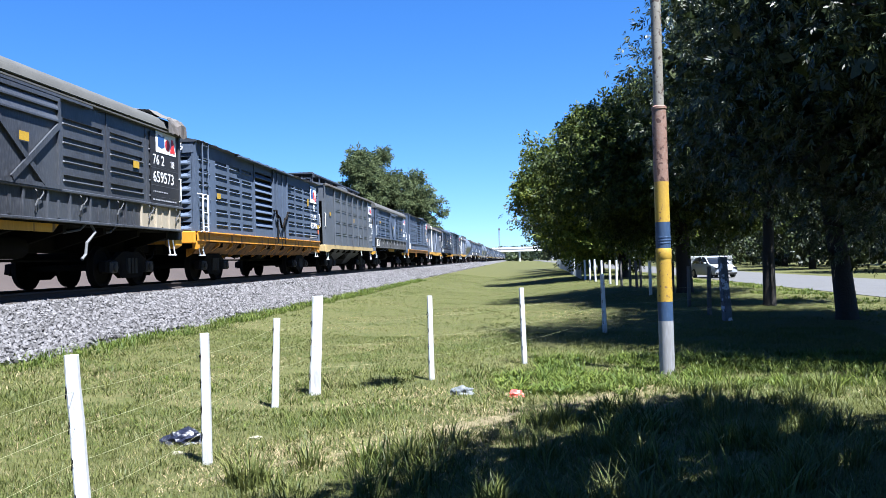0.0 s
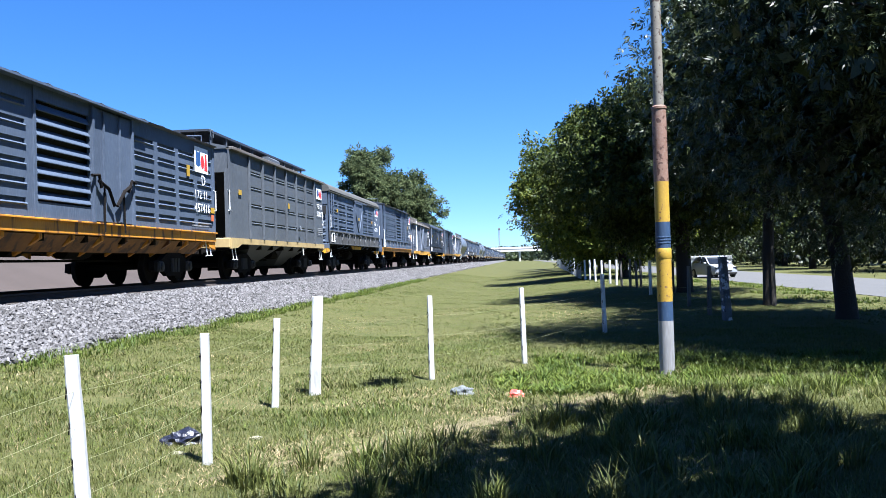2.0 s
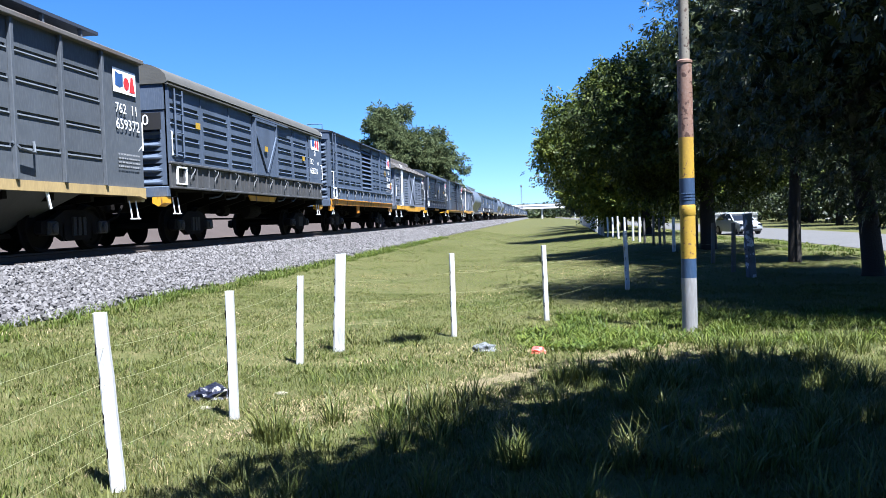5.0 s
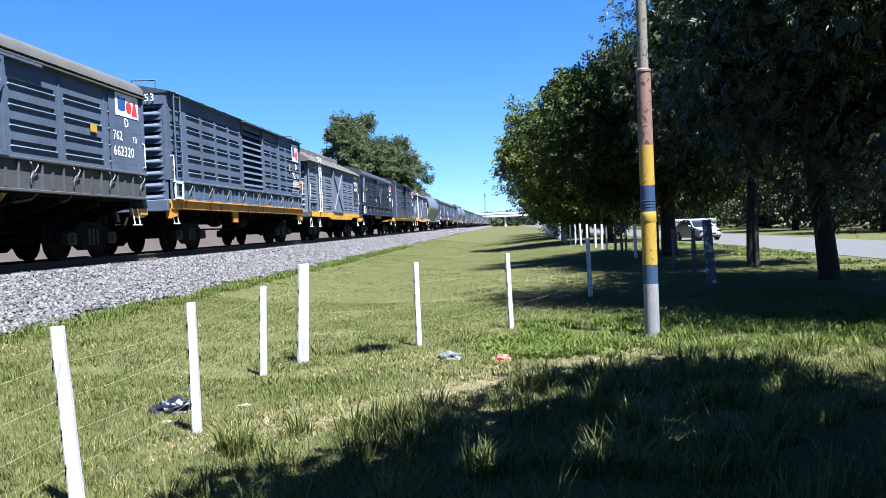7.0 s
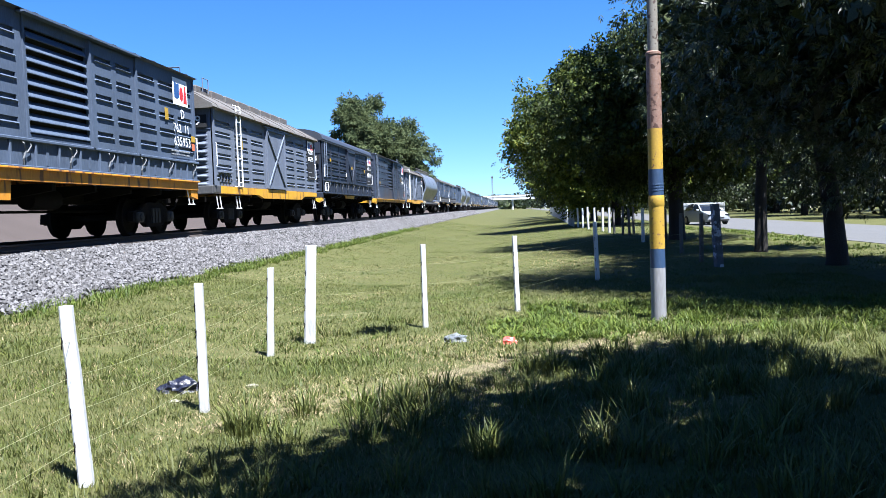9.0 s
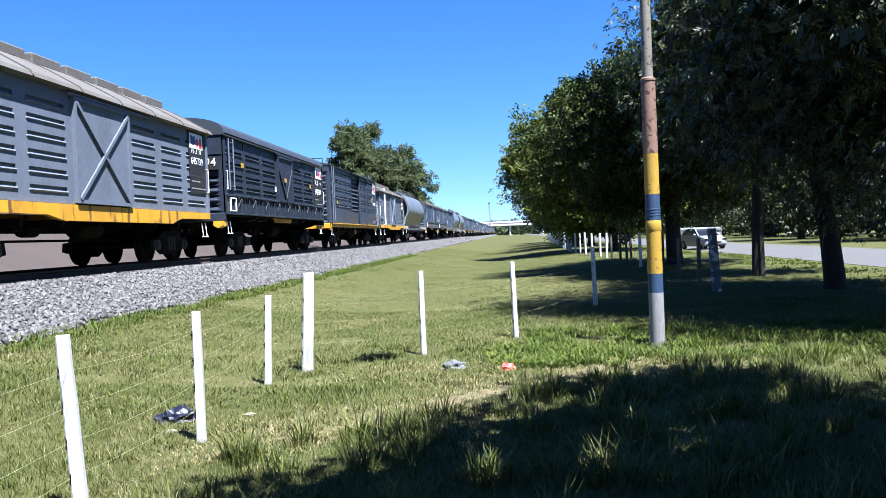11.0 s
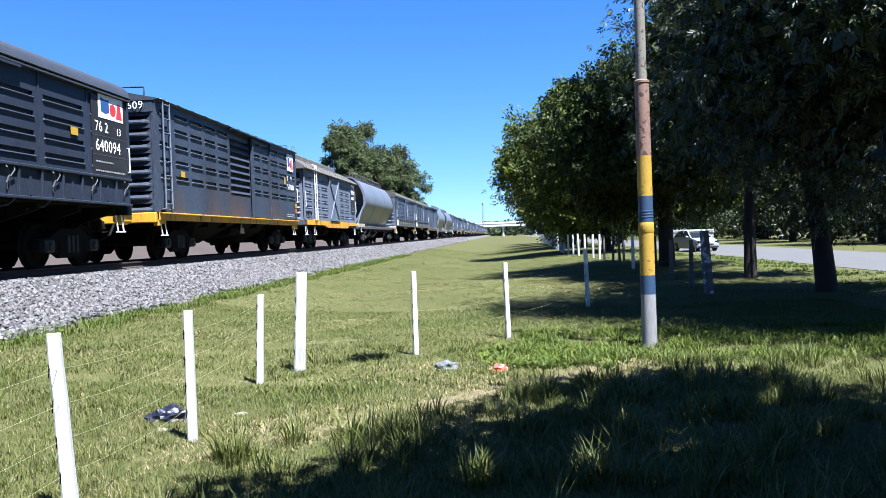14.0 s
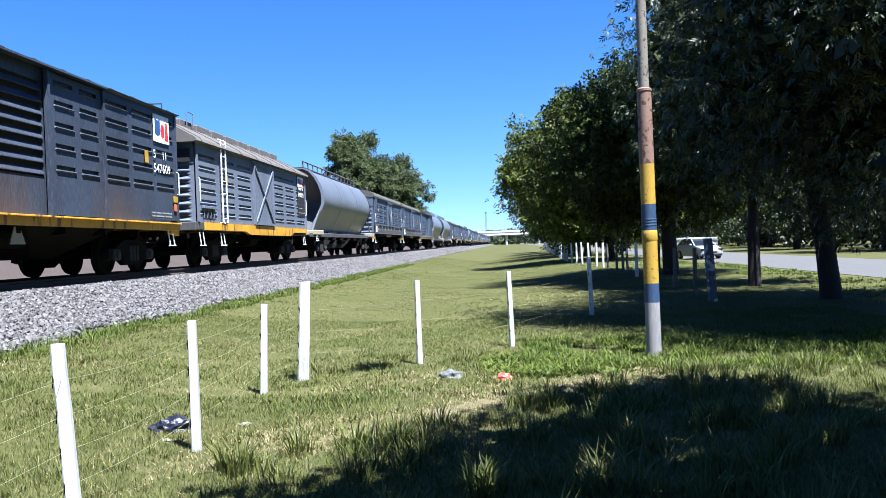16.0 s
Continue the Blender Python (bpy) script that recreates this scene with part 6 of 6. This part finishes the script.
def wagon_hopper(L, label, lines):
    """Smooth-sided grain hopper with upright ribs, sloped chutes below and a roof walk."""
    g = thing("hopper_wagon", label, "freight wagon", "wagons of the train")
    W, zs, ze = 1.52, 1.28, 4.08
    for sx in (1, -1):
        part("side_sheet", skin(Shape(), sx * W, -L / 2 + 1.73, L / 2 - 1.65, zs, ze - 0.1, 6, [1.86, 2.43, 3.0, 3.5], 0.05, 0.035, gap=0.16, margin=0.0, lip=0.02), HOPPER, g)
        part("side_sheet", Shape().box(min(sx * W, sx * (W - 0.05)), max(sx * W, sx * (W - 0.05)), -L / 2, -L / 2 + 1.73, zs, ze - 0.1), HOPPER, g)
        part("side_sheet", Shape().box(min(sx * W, sx * (W - 0.05)), max(sx * W, sx * (W - 0.05)), L / 2 - 1.65, L / 2, zs, ze - 0.1), HOPPER, g)
        part("top_chord", Shape().box(min(sx * (W - 0.1), sx * (W + 0.12)), max(sx * (W - 0.1), sx * (W + 0.12)), -L / 2, L / 2, ze - 0.1, ze, 0.015), RUSTROOF, g)
        for i in range(7):
            y = -L / 2 + 1.73 + 1.42 * i
            part("rib", Shape().box(min(sx * W, sx * (W + 0.08)), max(sx * W, sx * (W + 0.08)), y - 0.045, y + 0.045, zs, ze - 0.1, 0.01), HOPPER, g)
        part("side_sill", Shape().prism_x([(-L / 2, 1.28), (L / 2, 1.28), (L / 2, 1.04), (L / 2 - 0.3, 1.10), (-L / 2 + 0.9, 1.10), (-L / 2 + 0.5, 0.98), (-L / 2, 0.95)], min(sx * 1.44, sx * 1.56), max(sx * 1.44, sx * 1.56)), TAN, g)
    part("roof", Shape().prism_y([(-W, ze), (-0.8, ze + 0.16), (0.8, ze + 0.16), (W, ze), (W, ze - 0.06), (-W, ze - 0.06)], -L / 2, L / 2), HOPPER, g)
    part("roof_walk", Shape().box(-0.9, 0.95, -L / 2 - 0.2, L / 2 - 0.6, ze + 0.46, ze + 0.53), DARKROOF, g)
    for i in range(9):
        y = -L / 2 + 0.2 + (L - 1.4) * i / 8
        part("walk_bracket", Shape().box(0.85, 0.92, y - 0.03, y + 0.03, ze + 0.1, ze + 0.46).box(-0.9, -0.83, y - 0.03, y + 0.03, ze + 0.1, ze + 0.46), HOPPER, g)
    part("roof_vent", Shape().prism_y([(0.75, ze + 0.14), (1.25, ze + 0.10), (1.25, ze + 0.26), (1.1, ze + 0.36), (0.85, ze + 0.36)], -0.7, 0.4), HOPPER, g)
    for y in (-L / 2 + 0.1, -L / 2 - 0.1):
        part("roof_grab", Shape().tube([(0.5, y, ze + 0.3), (0.5, y, ze + 0.52), (1.0, y, ze + 0.52), (1.0, y, ze + 0.3)], 0.02, 6), HOPPER, g)
    for out in (-1, 1):
        yb = out * (L / 2 - 1.6)
        part("slope_sheet", Shape().add([(-1.46, out * (L / 2 - 0.06), 3.3), (1.46, out * (L / 2 - 0.06), 3.3), (1.46, yb, 1.3), (-1.46, yb, 1.3)], [(0, 1, 2, 3)]), GAPDARK, g)
        part("end_sheet", Shape().box(-1.46, 1.46, out * (L / 2 - 0.06) - 0.02, out * (L / 2 - 0.06) + 0.02, 3.3, ze), HOPPER, g)
        for x in (-1.42, 1.42):
            part("end_post", Shape().box(x - 0.05, x + 0.05, out * (L / 2) - 0.06, out * (L / 2) + 0.0, 1.28, 3.4), HOPPER, g)
            part("end_stay", Shape().bar((x, out * (L / 2 - 0.02), 2.6), (x, out * (L / 2 - 1.5), 1.4), 0.08, 0.05), HOPPER, g)
        part("end_sill", Shape().box(-1.5, 1.5, out * L / 2 - 0.1, out * L / 2 + 0.06, 0.98, 1.28, 0.02), TAN, g)
        grab(g, 1.44, out * (L / 2 + 0.03), 2.1, 2.75)
        rungs = Shape()
        for x in (0.52, 0.94):
            rungs.tube([(x, out * (L / 2 + 0.04), ze), (x, out * (L / 2 + 0.14), ze - 0.1), (x, out * (L / 2 + 0.14), 1.45), (x, out * (L / 2 + 0.04), 1.3)], 0.022, 6)
        for k in range(8):
            rungs.tube([(0.52, out * (L / 2 + 0.14), 1.6 + 0.33 * k), (0.94, out * (L / 2 + 0.14), 1.6 + 0.33 * k)], 0.016, 6)
        part("ladder", rungs, HOOK, g)
        part("stay_rod", Shape().tube([(1.5, out * L / 2, 2.2), (1.46, out * (L / 2 - 0.75), 1.75)], 0.03, 6), WHITE, g)
        step_iron(g, 1.46, out * (L / 2 - 0.4), 1.0)
    for y, hw in ((-2.0, 1.75), (1.9, 1.75)):
        v = [(-1.42, y - hw, 1.12), (1.42, y - hw, 1.12), (1.42, y + hw, 1.12), (-1.42, y + hw, 1.12), (-0.55, y - 0.45, 0.36), (0.55, y - 0.45, 0.36), (0.55, y + 0.45, 0.36), (-0.55, y + 0.45, 0.36)]
        part("discharge_hopper", Shape().add(v, [(0, 1, 2, 3), (4, 5, 6, 7), (0, 1, 5, 4), (1, 2, 6, 5), (2, 3, 7, 6), (3, 0, 4, 7)]), SKIRT, g)
        part("discharge_gate", Shape().box(-0.6, 0.75, y - 0.5, y + 0.5, 0.28, 0.38, 0.02), BLACK, g)
    logo(g, W + 0.028, L / 2 - 1.2, 3.25, 0.95, 0.5)
    for txt, size, dz in lines:
        lettering(txt, size, g, W + 0.03, L / 2 - 1.15, 3.25 + dz)
    stencil(g, W + 0.03, L / 2 - 1.1, 1.95, 0.9, 4)
    tag(g, W + 0.03, -L / 2 + 0.7, 2.65)
    tag(g, W + 0.03, 0.3, 2.55, 0.2, 0.2)
    part("gate_lever", Shape().tube([(W + 0.02, 1.4, 1.9), (W + 0.1, 1.5, 1.8), (W + 0.1, 1.9, 1.75), (W + 0.02, 2.0, 1.95)], 0.025, 6), HOPPER, g)
    part("gate_lever", Shape().bar((W, 2.3, 1.2), (W + 0.02, 2.4, 0.8), 0.05, 0.03), WHITE, g)
    return g, running_gear(g, L, 1.1)


def wagon_round(L, label):
    """Round-bellied covered hopper: a barrel body with cut-back ends on an open frame."""
    g = thing("round_hopper_wagon", label, "freight wagon", "wagons of the train")
    half = [(0.55, 4.36), (0.85, 4.24), (1.14, 3.92), (1.34, 3.56), (1.46, 3.2), (1.5, 2.85), (1.47, 2.6), (1.36, 2.36), (1.2, 2.08), (1.02, 1.78), (0.86, 1.5), (0.74, 1.18)]
    ring = half[::-1] + [(-x, z) for x, z in half]
    n = len(ring)
    ya = L / 2 - 1.65
    v = [(x, y, z) for y in (-ya, ya) for x, z in ring]
    part("barrel", Shape().add(v, [(k, (k + 1) % n, n + (k + 1) % n, n + k) for k in range(n)]), BARREL, g, smooth=True)
    for y in (-ya / 3, ya / 3):
        part("weld_hoop", Shape().prism_y([(x * 1.006, z + (0.008 if z > 2.9 else -0.006)) for x, z in ring], y - 0.02, y + 0.02), BARREL, g)
    for out in (-1, 1):
        rim = Shape()
        outer, inner = [(x * 1.03, z + (0.04 if z > 2.8 else -0.02)) for x, z in ring], [(x * 0.93, z) for x, z in ring]
        rim.add([(x, out * (ya + d), z) for d in (-0.06, 0.03) for pts in (outer, inner) for x, z in pts],
                [(a * n + k, a * n + (k + 1) % n, b * n + (k + 1) % n, b * n + k) for a, b in ((0, 2), (2, 3), (3, 1)) for k in range(n)])
        part("end_rim", rim, PALE, g)
        # slope sheets that meet in a crease half way down
        rows = [(x * 0.97, z, 1.5 * max(0.0, 1 - abs(z - 2.8) / 1.62)) for x, z in half]
        v = [(q * x, out * (ya - d - 0.02), z) for x, z, d in rows for q in (-1, 1)]
        part("slope_sheet", Shape().add(v, [(2 * k, 2 * k + 1, 2 * k + 3, 2 * k + 2) for k in range(len(rows) - 1)]), SKIRT, g)
    for sx in (-1, 1):
        part("frame_sill", Shape().box(min(sx * 1.1, sx * 1.3), max(sx * 1.1, sx * 1.3), -L / 2, L / 2, 1.0, 1.2, 0.02), SKIRT, g)
        for out in (-1, 1):
            part("end_platform", Shape().box(min(sx * 0.3, sx * 1.45), max(sx * 0.3, sx * 1.45), min(out * L / 2, out * (L / 2 - 1.6)), max(out * L / 2, out * (L / 2 - 1.6)), 1.1, 1.32, 0.02), BEIGE, g)
            part("end_stay", Shape().bar((sx * 1.2, out * (L / 2 - 0.2), 1.25), (sx * 1.3, out * (ya + 0.02), 2.35), 0.1, 0.06), HOPPER, g)
    part("roof_walk", Shape().box(-0.5, 0.55, -ya, ya, 4.4, 4.46), DARKROOF, g)
    for i in range(14):
        y = -ya + 0.1 + (2 * ya - 0.2) * i / 13
        part("walk_rail_post", Shape().box(0.48, 0.54, y - 0.03, y + 0.03, 4.2, 4.75), RUSTROOF, g)
    part("walk_rail", Shape().tube([(0.51, -ya, 4.75), (0.51, ya, 4.75)], 0.035, 6), RUSTROOF, g)
    for y in (-2.6, 0, 2.6):
        v = [(-1.0, y - 1.2, 1.3), (1.0, y - 1.2, 1.3), (1.0, y + 1.2, 1.3), (-1.0, y + 1.2, 1.3), (-0.4, y - 0.4, 0.45), (0.4, y - 0.4, 0.45), (0.4, y + 0.4, 0.45), (-0.4, y + 0.4, 0.45)]
        part("discharge_hopper", Shape().add(v, [(0, 1, 2, 3), (4, 5, 6, 7), (0, 1, 5, 4), (1, 2, 6, 5), (2, 3, 7, 6), (3, 0, 4, 7)]), BARREL, g)
    for out in (-1, 1):
        step_iron(g, 1.40, out * (L / 2 - 0.3), 1.2)
    return g, running_gear(g, L, 1.0)


# near end and far end of each body along the line at the start, in metres
TRAIN = []


def couple(made, near, far, turning=True):
    g, wheels = made
    TRAIN.append((g, (near + far) / 2, wheels if turning else []))
    g.matrix_basis = pose(TRACK_X, (near + far) / 2, RAIL_Z)
    return g


w1 = couple(wagon_covered(13.7, SLATE, DUSTY, SLATE, "dark grey covered freight wagon with dusty arched roof", [("76 2     18", 0.30, 0.98), ("659573", 0.33, 0.55)], "Y", beige=True), 6.8, 20.5)
w2 = couple(wagon_louvred(13.8, GREY, ORANGE, "blue-grey steel box wagon with orange sill brackets", [("D", 0.3, -0.34), ("172 11", 0.24, -0.72), ("457416", 0.26, -1.1)], end_no="7416", brackets=True, bays=(-1.97, 0.02, 1.75), left=(3, 1.25), right=4), 21.6, 35.4)
w3 = couple(wagon_hopper(11.9, "grey ribbed grain hopper wagon with tan sill", [("762  11", 0.22, -0.42), ("659372", 0.24, -0.76)]), 36.67, 48.57)
w4 = couple(wagon_covered(13.65, GREY, DUSTY, SKIRT, "blue-grey covered freight wagon with drop-side skirts", [("D", 0.26, 1.05), ("762  13", 0.26, 0.72), ("662320", 0.28, 0.36)], "V", end_no="320"), 49.85, 63.5)
w5 = couple(wagon_louvred(14.1, GREY, ORANGE, "blue-grey steel box wagon with skirts and orange sill", [("D", 0.26, -0.34), ("762  11", 0.24, -0.72), ("635953", 0.26, -1.08)], skirt=GREY, end_no="953", eave=4.26, sill_z=(1.15, 1.40), bays=(-0.96, 1.3, 3.41)), 65.0, 79.1)
w6 = couple(wagon_pale(12.6, "pale grey covered wagon with deep yellow sill", [("76 2  18", 0.22, 1.1), ("645739", 0.24, 0.8)], "5739"), 80.5, 93.1)
w7 = couple(wagon_covered(13.5, DARK, DARKROOF, DARK, "near-black covered freight wagon with smooth arched roof", [("76 2     13", 0.28, 0.98), ("640094", 0.32, 0.55)], "V", end_no="0094"), 94.5, 108.0)
w8 = couple(wagon_louvred(14.2, SOOT, YELLOW, "sooty grey box wagon with rust and thin yellow sill", [("5    11", 0.22, -0.42), ("547609", 0.24, -0.78)], end_no="609", eave=4.16, hoppers=True, sill_z=(1.04, 1.24), patch=SOOT, bays=(-1.37, 0.84, 3.0), left=(4, 1.0), right=3), 109.6, 123.8)
w9 = couple(wagon_pale(12.8, "pale grey covered wagon with deep yellow sill", [("76 2  18", 0.22, 1.1), ("643310", 0.24, 0.8)], "810"), 125.2, 138.0)
w10 = couple(wagon_round(17.0, "grey round-bellied grain hopper wagon"), 140.1, 157.1)
w11 = couple(wagon_covered(14.4, GREY, DUSTY, SKIRT, "blue-grey covered freight wagon with drop-side skirts", [], "V"), 157.2, 171.6, False)
w12 = couple(wagon_louvred(14.2, GREY, TAN, "blue-grey steel box wagon with tan sill", [], eave=3.95, brackets=False), 187.6, 201.8, False)


def more(src, centre):
    g = copy_thing(src, pose(TRACK_X, centre, RAIL_Z))
    TRAIN.append((g, centre, []))


more(w11, 180.0)
y = 203.4
for k, (src, length) in enumerate(((w10, 16.2), (w10, 16.2), (w11, 14.4), (w12, 14.2), (w11, 14.4), (w12, 14.2), (w10, 16.2), (w11, 14.4), (w12, 14.2), (w12, 14.2), (w11, 14.4), (w10, 16.2),
                                   (w11, 14.4), (w12, 14.2), (w11, 14.4), (w12, 14.2), (w11, 14.4), (w12, 14.2), (w11, 14.4), (w10, 16.2), (w11, 14.4), (w12, 14.2), (w11, 14.4), (w12, 14.2), (w11, 14.4), (w12, 14.2))):
    more(src, y + length / 2)
    y += length + 1.4

SPEED, GAIN = 6.307, 0.024


def run(t):
    """Metres that the train has rolled towards the camera after t seconds."""
    return SPEED * t + 0.5 * GAIN * (t - 8) * t


def motions():
    for g, centre, wheels in TRAIN:
        walk(g, [(0.5 * i, pose(TRACK_X, centre - run(0.5 * i), RAIL_Z)) for i in range(33)])
        for w in wheels:
            p = w.location.copy()
            walk(w, [(0.1 * i, pose(p.x, p.y, p.z, math.degrees(run(0.1 * i) / WHEEL_R), 0, 0)) for i in range(161)])


motions()
